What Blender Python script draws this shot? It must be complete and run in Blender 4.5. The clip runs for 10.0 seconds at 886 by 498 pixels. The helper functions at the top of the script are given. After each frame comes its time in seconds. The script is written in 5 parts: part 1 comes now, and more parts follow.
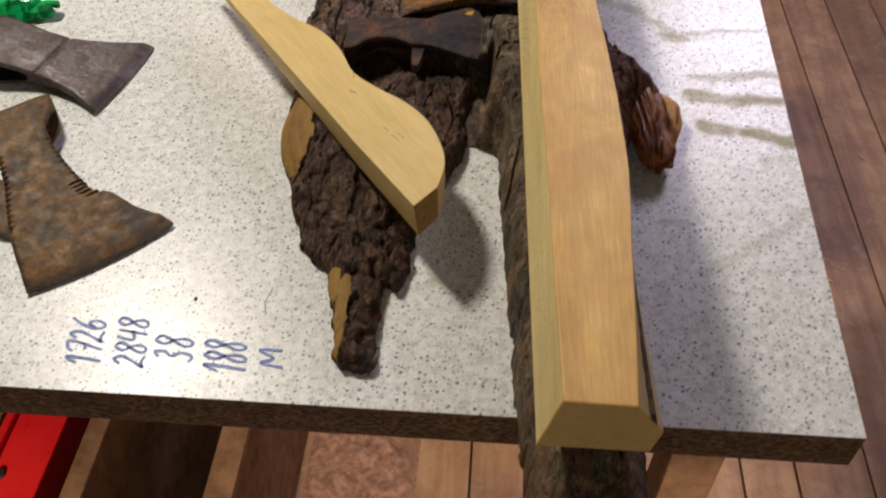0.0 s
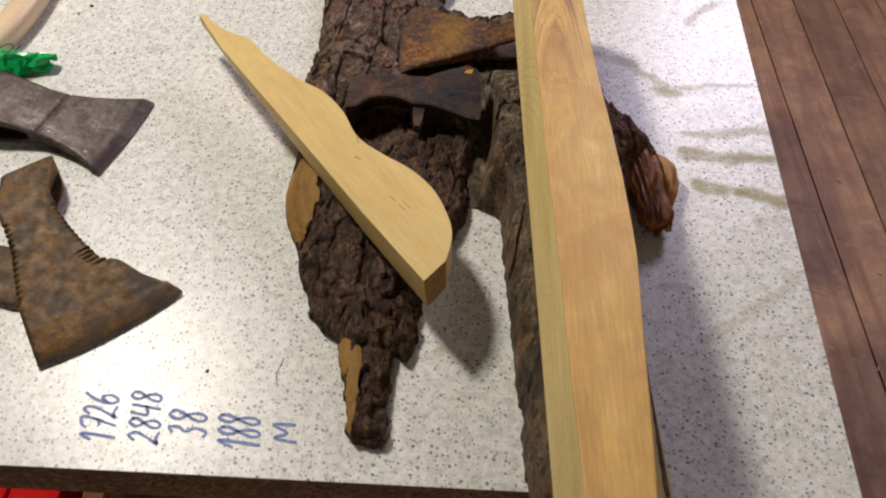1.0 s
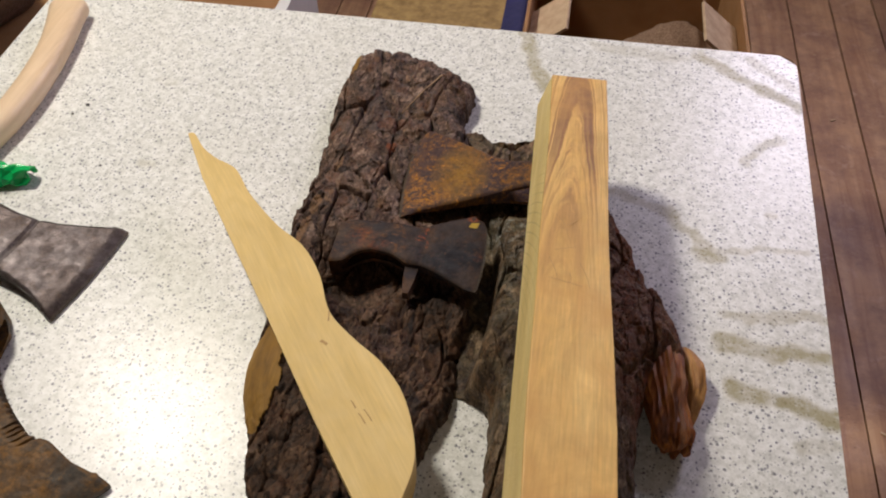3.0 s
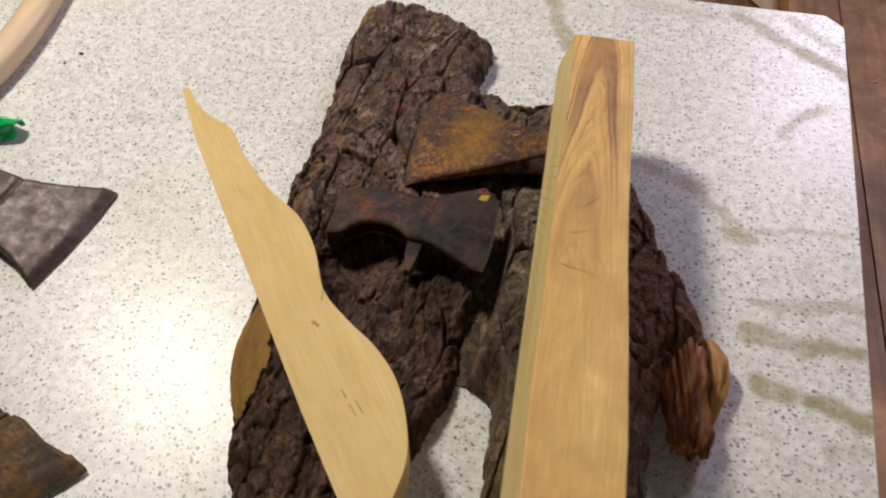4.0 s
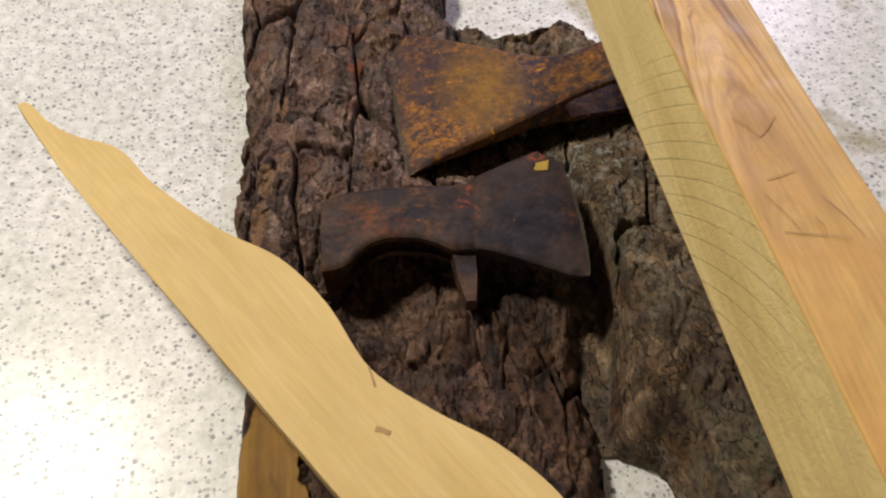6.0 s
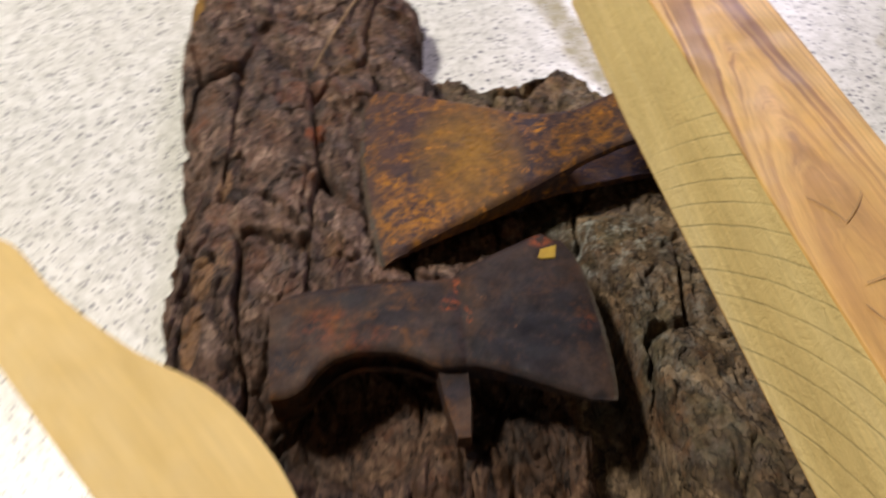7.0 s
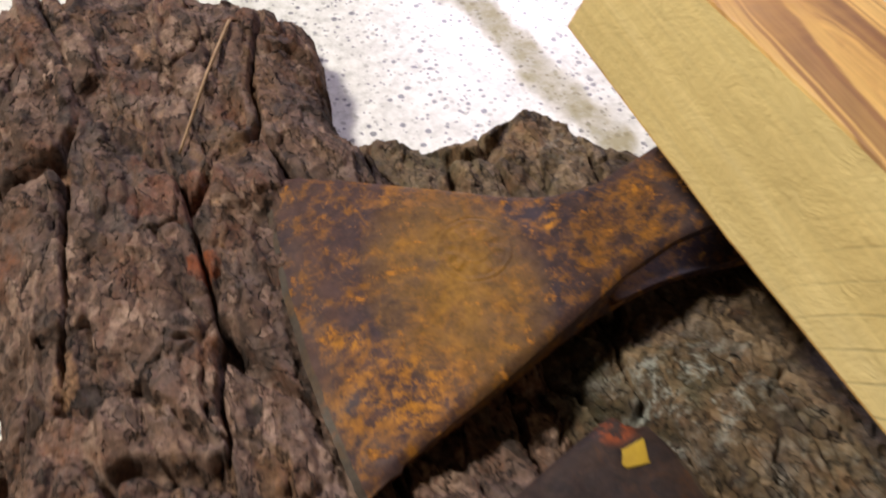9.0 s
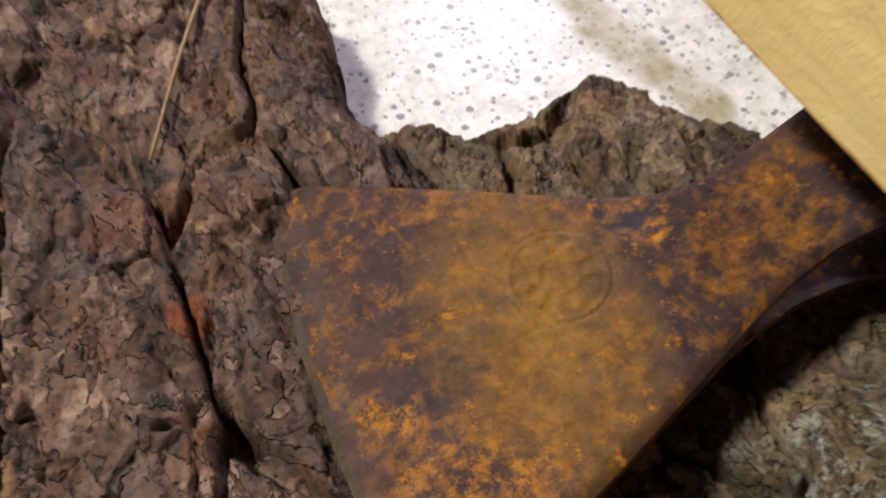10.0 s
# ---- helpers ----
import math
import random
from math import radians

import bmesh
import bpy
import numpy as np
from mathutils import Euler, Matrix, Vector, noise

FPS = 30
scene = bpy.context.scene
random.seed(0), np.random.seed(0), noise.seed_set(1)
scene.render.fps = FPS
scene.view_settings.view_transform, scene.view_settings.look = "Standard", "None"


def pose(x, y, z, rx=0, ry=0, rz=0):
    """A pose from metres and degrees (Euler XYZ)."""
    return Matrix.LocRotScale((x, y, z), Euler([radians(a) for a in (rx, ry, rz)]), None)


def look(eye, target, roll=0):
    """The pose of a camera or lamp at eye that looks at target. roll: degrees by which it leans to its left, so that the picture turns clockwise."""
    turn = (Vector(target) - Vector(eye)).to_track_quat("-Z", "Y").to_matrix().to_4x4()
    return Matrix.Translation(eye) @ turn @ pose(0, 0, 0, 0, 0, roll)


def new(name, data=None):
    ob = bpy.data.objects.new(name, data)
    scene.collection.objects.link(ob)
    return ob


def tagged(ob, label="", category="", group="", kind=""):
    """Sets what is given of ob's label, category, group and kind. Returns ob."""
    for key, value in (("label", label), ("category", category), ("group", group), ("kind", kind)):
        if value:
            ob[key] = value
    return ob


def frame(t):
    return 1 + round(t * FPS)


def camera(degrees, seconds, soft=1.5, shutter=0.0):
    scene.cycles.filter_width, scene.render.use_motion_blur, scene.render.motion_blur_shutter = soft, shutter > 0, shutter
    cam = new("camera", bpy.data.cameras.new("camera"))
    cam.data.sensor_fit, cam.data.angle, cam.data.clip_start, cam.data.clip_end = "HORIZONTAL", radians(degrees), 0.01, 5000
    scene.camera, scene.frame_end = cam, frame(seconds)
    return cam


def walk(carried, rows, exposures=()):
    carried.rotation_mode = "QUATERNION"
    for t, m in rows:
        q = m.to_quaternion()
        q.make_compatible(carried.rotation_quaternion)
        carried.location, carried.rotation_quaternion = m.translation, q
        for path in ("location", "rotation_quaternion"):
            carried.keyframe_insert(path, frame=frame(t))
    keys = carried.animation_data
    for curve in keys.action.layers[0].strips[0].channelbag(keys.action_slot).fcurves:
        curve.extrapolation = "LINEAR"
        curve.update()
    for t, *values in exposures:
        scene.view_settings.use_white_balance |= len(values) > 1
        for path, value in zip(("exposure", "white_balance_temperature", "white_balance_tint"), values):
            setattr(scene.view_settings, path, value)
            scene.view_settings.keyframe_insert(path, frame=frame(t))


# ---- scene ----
cam = camera(54.1, 10.0, soft=2.0, shutter=0.5)
PATH = [
    (0, (-0.264, -0.328, 1.282), (-0.377, 1.017, -0.194), -0.7),
    (0.5, (-0.273, -0.318, 1.313), (-0.346, 1.038, -0.155), 1.3),
    (1, (-0.293, -0.295, 1.332), (-0.347, 1.049, -0.149), 0.8),
    (1.5, (-0.308, -0.252, 1.337), (-0.325, 1.062, -0.17), -0.9),
    (2, (-0.288, -0.196, 1.349), (-0.331, 1.133, -0.145), -0.5),
    (2.5, (-0.261, -0.135, 1.359), (-0.418, 1.211, -0.112), -0.5),
    (2.7, (-0.249, -0.117, 1.357), (-0.44, 1.23, -0.11), -0.6),
    (3.8, (-0.208, -0.053, 1.332), (-0.513, 1.195, -0.201), -2.4),
    (4, (-0.227, -0.041, 1.325), (-0.502, 1.191, -0.226), -1.3),
    (4.5, (-0.299, -0.001, 1.305), (-0.441, 1.223, -0.27), -0.1),
    (5, (-0.367, 0.036, 1.265), (-0.461, 1.254, -0.319), -4.8),
    (5.5, (-0.392, 0.082, 1.202), (-0.323, 1.25, -0.42), -3.0),
    (5.7, (-0.388, 0.097, 1.178), (-0.282, 1.302, -0.415), -1.5),
    (6.8, (-0.367, 0.178, 1.089), (-0.312, 1.427, -0.472), -1.0),
    (7, (-0.37, 0.2, 1.084), (-0.229, 1.501, -0.429), -1.7),
    (7.5, (-0.384, 0.261, 1.05), (-0.059, 1.512, -0.476), 0.9),
    (8, (-0.387, 0.301, 1.038), (0.052, 1.494, -0.506), 4.0),
    (8.5, (-0.391, 0.328, 1.026), (0.117, 1.478, -0.53), 6.3),
    (9, (-0.394, 0.364, 1.012), (0.109, 1.505, -0.552), 5.3),
    (9.5, (-0.391, 0.403, 0.99), (0.106, 1.533, -0.584), 3.6),
    (10, (-0.385, 0.427, 0.96), (0.083, 1.506, -0.658), 2.0),
]
walk(cam, [(t, look(eye, target, roll)) for t, eye, target, roll in PATH],
     [(0, -0.18), (2.5, -0.21), (4.5, -0.25), (5.7, -0.17), (7.5, 0.06), (8.2, 0.14), (9.3, 0.08), (10, 0.10)])

# ---- light ----
world = bpy.data.worlds.new("world")
scene.world = world
world.use_nodes = True
wn = world.node_tree.nodes
sky = wn.new("ShaderNodeTexSky")
sky.sky_type, sky.sun_disc, sky.sun_elevation, sky.sun_rotation = "NISHITA", False, radians(33), radians(180)
wn["Background"].inputs[1].default_value = 0.08
world.node_tree.links.new(sky.outputs[0], wn["Background"].inputs[0])


def area_lamp(name, m, power, colour, sx, sy, shape="RECTANGLE"):
    d = bpy.data.lights.new(name, "AREA")
    d.energy, d.color, d.shape, d.size, d.size_y = power, colour, shape, sx, sy
    ob = new(name, d)
    ob.matrix_world = m
    return ob


area_lamp("ceiling_lamp_light", look((-1.2, 1.02, 2.25), (-0.4, 0.4, 0.75)), 33, (1.0, 0.925, 0.815), 0.28, 0.28, "DISK")
sun = new("sun", bpy.data.lights.new("sun", "SUN"))
sun.data.energy, sun.data.angle, sun.data.color = 4.6, radians(6), (1.0, 0.84, 0.68)
sun.matrix_world = look((-0.1, -6, 3.9), (-0.1, 0, 0))
area_lamp("window_light", look((0.62, 2.36, 2.0), (0.3, 0.6, 0.9)), 27, (0.88, 0.78, 1.0), 0.58, 0.70)
# added fill from an unseen rear opening, brightens faces turned to the camera
area_lamp("rear_window_light", look((-0.37, -2.16, 1.62), (-0.37, 0, 1.1)), 6.5, (1.0, 0.90, 0.76), 1.2, 0.86)


# ---- node helpers ----
class Nodes:
    """Shortcuts for one material's node tree."""

    def __init__(self, name, rough=0.6, metal=0.0, spec=0.5):
        self.mat = bpy.data.materials.new(name)
        self.mat.use_nodes = True
        self.t = self.mat.node_tree
        self.bsdf = self.t.nodes["Principled BSDF"]
        self.bsdf.inputs["Roughness"].default_value = rough
        self.bsdf.inputs["Metallic"].default_value = metal
        self.bsdf.inputs["Specular IOR Level"].default_value = spec
        self.co = self.t.nodes.new("ShaderNodeTexCoord").outputs["Object"]

    def put(self, socket, value):
        if hasattr(value, "is_output"):
            self.t.links.new(value, socket)
        else:
            socket.default_value = value

    def mapped(self, scale=(1, 1, 1), rot=(0, 0, 0), co=None):
        n = self.t.nodes.new("ShaderNodeMapping")
        self.t.links.new(co or self.co, n.inputs[0])
        n.inputs["Rotation"].default_value = [radians(a) for a in rot]
        n.inputs["Scale"].default_value = scale
        return n.outputs[0]

    def noise(self, scale, detail=4, rough=0.55, distort=0.0, co=None, colour=False):
        n = self.t.nodes.new("ShaderNodeTexNoise")
        self.t.links.new(co or self.co, n.inputs["Vector"])
        for k, v in (("Scale", scale), ("Detail", detail), ("Roughness", rough), ("Distortion", distort)):
            n.inputs[k].default_value = v
        return n.outputs["Color" if colour else "Fac"]

    def voronoi(self, scale, feature="F1", co=None, out="Distance", jitter=1.0):
        n = self.t.nodes.new("ShaderNodeTexVoronoi")
        n.feature = feature
        self.t.links.new(co or self.co, n.inputs["Vector"])
        n.inputs["Scale"].default_value, n.inputs["Randomness"].default_value = scale, jitter
        return n.outputs[out]

    def ramp(self, fac, *stops, ease="LINEAR"):
        n = self.t.nodes.new("ShaderNodeValToRGB")
        n.color_ramp.interpolation = ease
        el = n.color_ramp.elements
        while len(el) < len(stops):
            el.new(0.5)
        for e, (p, c) in zip(el, stops):
            e.position = p
            e.color = (c, c, c, 1) if isinstance(c, (int, float)) else (*c, 1)
        self.put(n.inputs[0], fac)
        return n.outputs[0]

    def mix(self, fac, a, b, kind="MIX"):
        n = self.t.nodes.new("ShaderNodeMix")
        n.data_type, n.blend_type = "RGBA", kind
        ins = [s for s in n.inputs if s.type == "RGBA"]
        self.put(n.inputs[0], fac)
        for s, v in zip(ins, (a, b)):
            self.put(s, (*v, 1) if isinstance(v, tuple) and len(v) == 3 else v)
        return [s for s in n.outputs if s.type == "RGBA"][0]

    def math(self, op, a, b=0.0, clamp=False):
        n = self.t.nodes.new("ShaderNodeMath")
        n.operation, n.use_clamp = op, clamp
        self.put(n.inputs[0], a)
        self.put(n.inputs[1], b)
        return n.outputs[0]

    def attribute(self, name):
        n = self.t.nodes.new("ShaderNodeAttribute")
        n.attribute_name = name
        return n.outputs["Fac"]

    def axis(self, which):
        n = self.t.nodes.new("ShaderNodeSeparateXYZ")
        self.t.links.new(self.co, n.inputs[0])
        return n.outputs[which]

    def random(self):
        return self.t.nodes.new("ShaderNodeObjectInfo").outputs["Random"]

    def colour(self, c):
        self.put(self.bsdf.inputs["Base Color"], (*c, 1) if isinstance(c, tuple) else c)
        return self

    def rough(self, r):
        self.put(self.bsdf.inputs["Roughness"], r)
        return self

    def bump(self, height, metres, strength=1.0):
        n = self.t.nodes.new("ShaderNodeBump")
        n.inputs["Distance"].default_value, n.inputs["Strength"].default_value = metres, strength
        last = self.bsdf.inputs["Normal"]
        if last.is_linked:
            self.t.links.new(last.links[0].from_socket, n.inputs["Normal"])
        self.t.links.new(height, n.inputs["Height"])
        self.t.links.new(n.outputs[0], last)
        return self


# ---- materials ----
def laminate_material():
    n = Nodes("speckled_laminate", 0.34, spec=0.42)
    wob = n.mix(0.0015, n.co, n.noise(900, 2, colour=True), "ADD")
    soft = n.ramp(n.noise(170, 5, 0.7), (0.34, (0.54, 0.545, 0.50)), (0.5, (0.72, 0.72, 0.68)), (0.62, (0.83, 0.83, 0.80)))
    warm = n.mix(n.ramp(n.noise(260, 3, 0.6), (0.58, 0.0), (0.75, 0.45)), soft, (0.62, 0.60, 0.52))

    def specks(scale, size, share, col, under):
        d = n.voronoi(scale, co=wob)
        pick = n.t.nodes.new("ShaderNodeSeparateColor")
        n.t.links.new(n.voronoi(scale, co=wob, out="Color"), pick.inputs[0])
        reach = n.math("MULTIPLY", n.math("SUBTRACT", pick.outputs[0], 1.0 - share), size / share)
        hit = n.math("MULTIPLY", n.math("GREATER_THAN", n.math("SUBTRACT", reach, d), 0.0), 1.0)
        return n.mix(n.math("MULTIPLY", hit, 0.85), under, col)

    c = specks(300, 0.42, 0.55, (0.40, 0.40, 0.37), warm)
    c = specks(215, 0.33, 0.85, (0.12, 0.125, 0.15), c)
    c = specks(430, 0.45, 0.30, (0.17, 0.17, 0.20), c)
    stain = n.math("MULTIPLY", n.attribute("stain"), n.ramp(n.noise(70, 5, 0.7), (0.3, 0.35), (0.62, 1.0)), True)
    c = n.mix(n.math("MULTIPLY", stain, 0.85), c, (0.30, 0.255, 0.11))
    dust = n.ramp(n.noise(9, 5, 0.6), (0.45, 0.0), (0.75, 0.18))
    c = n.mix(dust, c, (0.55, 0.52, 0.42))
    n.colour(c)
    n.t.links.new(n.math("ADD", n.math("MULTIPLY", n.noise(40, 4), 0.14), n.math("ADD", 0.25, n.math("MULTIPLY", stain, 0.25))), n.bsdf.inputs["Roughness"])
    n.bump(n.noise(700, 2), 0.0001, 0.35)
    return n.mat


def chipboard_material():
    n = Nodes("raw_chipboard", 0.85)
    flakes = n.voronoi(1.0, co=n.mapped((260, 260, 600)), out="Color")
    g = n.t.nodes.new("ShaderNodeRGBToBW")
    n.t.links.new(flakes, g.inputs[0])
    c = n.ramp(g.outputs[0], (0.1, (0.03, 0.015, 0.008)), (0.5, (0.13, 0.070, 0.034)), (0.9, (0.27, 0.16, 0.08)))
    c = n.mix(n.ramp(n.noise(25, 4), (0.4, 0.0), (0.65, 0.6)), c, (0.075, 0.040, 0.024))
    n.colour(c).bump(g.outputs[0], 0.0012, 0.7)
    return n.mat


def bark_material(name, dark, base, pale, red, ochre_share, lichen=0.0):
    n = Nodes(name, 0.85, spec=0.3)
    plate, fine = n.attribute("plate"), n.attribute("flake")
    warp = n.mix(0.02, n.co, n.noise(70, 4, 0.7, colour=True), "ADD")
    scale_tone = n.t.nodes.new("ShaderNodeRGBToBW")
    n.t.links.new(n.voronoi(1.0, co=n.mapped((150, 85, 110), co=warp), out="Color"), scale_tone.inputs[0])
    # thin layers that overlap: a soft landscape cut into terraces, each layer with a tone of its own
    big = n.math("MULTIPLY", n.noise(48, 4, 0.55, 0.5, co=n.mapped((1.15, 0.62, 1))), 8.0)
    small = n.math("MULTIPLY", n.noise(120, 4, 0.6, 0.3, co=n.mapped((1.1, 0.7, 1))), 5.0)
    layer = n.t.nodes.new("ShaderNodeTexWhiteNoise")
    layer.noise_dimensions = "1D"
    n.put(layer.inputs["W"], n.math("ADD", n.math("FLOOR", big), n.math("MULTIPLY", n.math("FLOOR", small), 31.0)))
    tone = n.math("ADD", n.math("MULTIPLY", plate, 0.20), n.math("ADD", n.math("MULTIPLY", fine, 0.30), n.math("ADD", n.math("MULTIPLY", scale_tone.outputs[0], 0.22), n.math("MULTIPLY", layer.outputs["Value"], 0.28))))
    c = n.ramp(tone, (0.24, dark), (0.40, tuple(0.55 * v for v in base)), (0.58, tuple(0.92 * v for v in base)), (0.80, pale))
    mauve = n.ramp(n.noise(55, 6, 0.75), (0.47, 0.0), (0.62, 0.6))
    c = n.mix(mauve, c, n.mix(0.55, c, (0.19, 0.152, 0.138)))
    rust = n.ramp(n.noise(42, 6, 0.75, co=n.mapped((1, 0.8, 1), (0, 0, 40))), (0.53, 0.0), (0.68, 0.8))
    c = n.mix(rust, c, red)
    spot = n.math("MULTIPLY", n.ramp(n.noise(34, 5, 0.75, co=n.mapped((1.5, 0.7, 1))), (0.57, 0.0), (0.66, 1.0)), ochre_share)
    c = n.mix(n.math("MULTIPLY", spot, n.ramp(fine, (0.35, 0.0), (0.65, 1.0))), c, (0.30, 0.17, 0.085))
    if lichen:
        c = n.mix(n.ramp(n.noise(24, 5, 0.7, co=n.mapped((1, 1, 1), (0, 0, 70))), (0.50, 0.0), (0.68, 0.55)), c, (0.105, 0.105, 0.062))
        white = n.math("MULTIPLY", n.attribute("lichen"), n.ramp(n.noise(110, 7, 0.8, 0.6), (0.50, 0.0), (0.60, 1.0)))
        c = n.mix(n.math("MULTIPLY", white, lichen), c, (0.36, 0.37, 0.33))
    torn = n.ramp(n.noise(150, 5, 0.7), (0.40, 0.35), (0.60, 1.0))
    c = n.mix(n.math("MULTIPLY", n.attribute("tan"), torn), c, (0.27, 0.150, 0.075))
    c = n.mix(n.math("MULTIPLY", n.attribute("red"), torn), c, (0.22, 0.062, 0.022))
    c = n.mix(n.ramp(n.noise(230, 4, 0.7), (0.71, 0.0), (0.75, 0.7)), c, (0.36, 0.325, 0.27))
    # shade under each layer's edge, painted into the colour along the steps
    flake_shade = n.mix(1.0, n.ramp(n.math("FRACT", big), (0.0, 0.30), (0.14, 1.0)), n.ramp(n.math("FRACT", small), (0.0, 0.55), (0.16, 1.0)), "MULTIPLY")
    c = n.mix(1.0, c, flake_shade, "MULTIPLY")
    c = n.mix(n.attribute("old"), c, n.mix(1.0, c, (0.52, 0.45, 0.36), "MULTIPLY"))
    grit = n.ramp(n.noise(420, 5, 0.75), (0.32, 0.48), (0.66, 1.25))
    c = n.mix(1.0, c, grit, "MULTIPLY")
    n.colour(c)
    n.rough(n.ramp(n.noise(90, 4), (0.3, 0.6), (0.7, 0.95)))
    n.bump(n.math("ADD", n.math("FLOOR", big), n.ramp(n.math("FRACT", big), (0.0, 0.0), (0.08, 1.0))), 0.0019, 0.95)
    n.bump(n.math("ADD", n.math("FLOOR", small), n.ramp(n.math("FRACT", small), (0.0, 0.0), (0.14, 1.0))), 0.0010, 0.9)
    n.bump(scale_tone.outputs[0], 0.0012, 0.7)
    n.bump(n.noise(420, 5, 0.75), 0.0005, 0.7)
    return n.mat


def wood_material(name, dark, mid, light, rings=55, along=2.2, rough=0.5, grain=1.0, saw=0.0):
    n = Nodes(name, rough)
    co = n.mapped((1, along / rings, 1))
    wide = n.noise(rings, 4, 0.6, 1.2, co=co)
    c = n.ramp(wide, (0.25, dark), (0.5, mid), (0.75, light))
    fib = n.noise(520, 3, 0.6, co=n.mapped((1, 0.03, 1)))
    c = n.mix(1.0, c, n.ramp(fib, (0.3, 1 - 0.22 * grain), (0.7, 1 + 0.10 * grain)), "MULTIPLY")
    blot = n.ramp(n.noise(14, 4, 0.6), (0.4, 0.0), (0.72, 0.4))
    c = n.mix(blot, c, tuple(0.78 * v for v in mid))
    if saw:
        w = n.t.nodes.new("ShaderNodeTexWave")
        w.wave_type, w.rings_direction = "RINGS", "X"
        shift = n.mapped((0, 1, 1))
        shift.node.inputs["Location"].default_value = (0, -0.20, -0.65)
        n.t.links.new(shift, w.inputs[0])
        w.inputs["Scale"].default_value, w.inputs["Distortion"].default_value, w.inputs["Detail Scale"].default_value = saw, 0.35, 2.0
        line = n.ramp(w.outputs["Fac"], (0.0, 0.60), (0.032, 1.0))
        c = n.mix(n.math("MULTIPLY", n.attribute("sawn"), n.ramp(n.noise(18, 3), (0.35, 0.4), (0.55, 1.0))), c, n.mix(1.0, c, line, "MULTIPLY"))
        n.bump(n.mix(n.attribute("sawn"), (1.0, 1.0, 1.0), line), 0.0006, 0.5)
        n.bump(n.noise(95, 6, 0.72, 0.5), 0.0028, 0.55)
    dirt = n.ramp(n.noise(120, 5, 0.75, co=n.mapped((1, 0.5, 1), (0, 0, 15))), (0.66, 0.0), (0.78, 0.5))
    c = n.mix(dirt, c, tuple(0.45 * v for v in mid))
    n.colour(c)
    n.rough(n.ramp(n.noise(70, 3), (0.3, rough - 0.08), (0.7, rough + 0.12)))
    n.bump(fib, 0.0003, 0.5)
    return n.mat


def beam_top_material():
    """Planed birch: dark heartwood arches nested towards the far end, fading to plain pale wood."""
    n = Nodes("planed_birch_top", 0.55)
    x, y = n.axis(0), n.axis(1)
    off = n.math("ADD", x, 0.2205)
    bend = n.math("MULTIPLY", n.math("MULTIPLY", off, off), 330.0)
    wob = n.math("MULTIPLY", n.noise(26, 4, 0.6, co=n.mapped((1, 0.35, 1))), 0.11)
    u = n.math("ADD", n.math("ADD", y, bend), wob)
    line = n.t.nodes.new("ShaderNodeCombineXYZ")
    n.put(line.inputs[0], u)
    n.put(line.inputs[1], n.math("MULTIPLY", x, 0.6))
    ring = n.noise(34, 5, 0.62, co=line.outputs[0])
    wide = n.noise(22, 4, 0.6, 1.0, co=n.mapped((1, 0.07, 1)))
    c = n.ramp(wide, (0.25, (0.61, 0.335, 0.090)), (0.5, (0.74, 0.455, 0.135)), (0.75, (0.82, 0.56, 0.205)))
    heart = n.attribute("heart")
    c = n.mix(n.math("MULTIPLY", n.ramp(ring, (0.44, 0.0), (0.56, 1.0)), n.math("ADD", 0.16, n.math("MULTIPLY", heart, 0.50))), c, (0.47, 0.245, 0.075))
    dark = n.math("MULTIPLY", n.ramp(ring, (0.53, 0.0), (0.60, 1.0)), n.math("MULTIPLY", heart, heart))
    c = n.mix(n.math("MULTIPLY", dark, 0.8), c, (0.26, 0.118, 0.046))
    cap = n.math("MULTIPLY", n.ramp(n.math("ABSOLUTE", n.math("SUBTRACT", u, 0.608)), (0.018, 1.0), (0.040, 0.0)), n.ramp(y, (0.38, 0.0), (0.50, 1.0)))
    c = n.mix(n.math("MULTIPLY", cap, 0.75), c, (0.24, 0.108, 0.045))
    fib = n.noise(520, 3, 0.6, co=n.mapped((1, 0.03, 1)))
    c = n.mix(1.0, c, n.ramp(fib, (0.3, 0.84), (0.7, 1.08)), "MULTIPLY")
    chatter = n.noise(240, 3, 0.6, co=n.mapped((0.12, 1, 0.12), (0, 0, 4)))
    c = n.mix(1.0, c, n.ramp(chatter, (0.3, 0.975), (0.7, 1.015)), "MULTIPLY")
    figure = n.noise(30, 4, 0.55, 1.6, co=n.mapped((1, 0.42, 1), (0, 0, -18)))
    c = n.mix(1.0, c, n.ramp(figure, (0.34, 0.86), (0.66, 1.07)), "MULTIPLY")
    c = n.mix(n.ramp(n.noise(13, 5, 0.65, 0.8), (0.44, 0.0), (0.66, 0.65)), c, (0.57, 0.305, 0.085))
    c = n.mix(n.ramp(n.noise(95, 5, 0.8), (0.66, 0.0), (0.78, 0.45)), c, (0.30, 0.17, 0.07))
    n.colour(c)
    n.rough(n.ramp(n.noise(70, 3), (0.3, 0.48), (0.7, 0.68)))
    n.bump(fib, 0.0003, 0.5)
    n.bump(chatter, 0.0003, 0.3)
    return n.mat


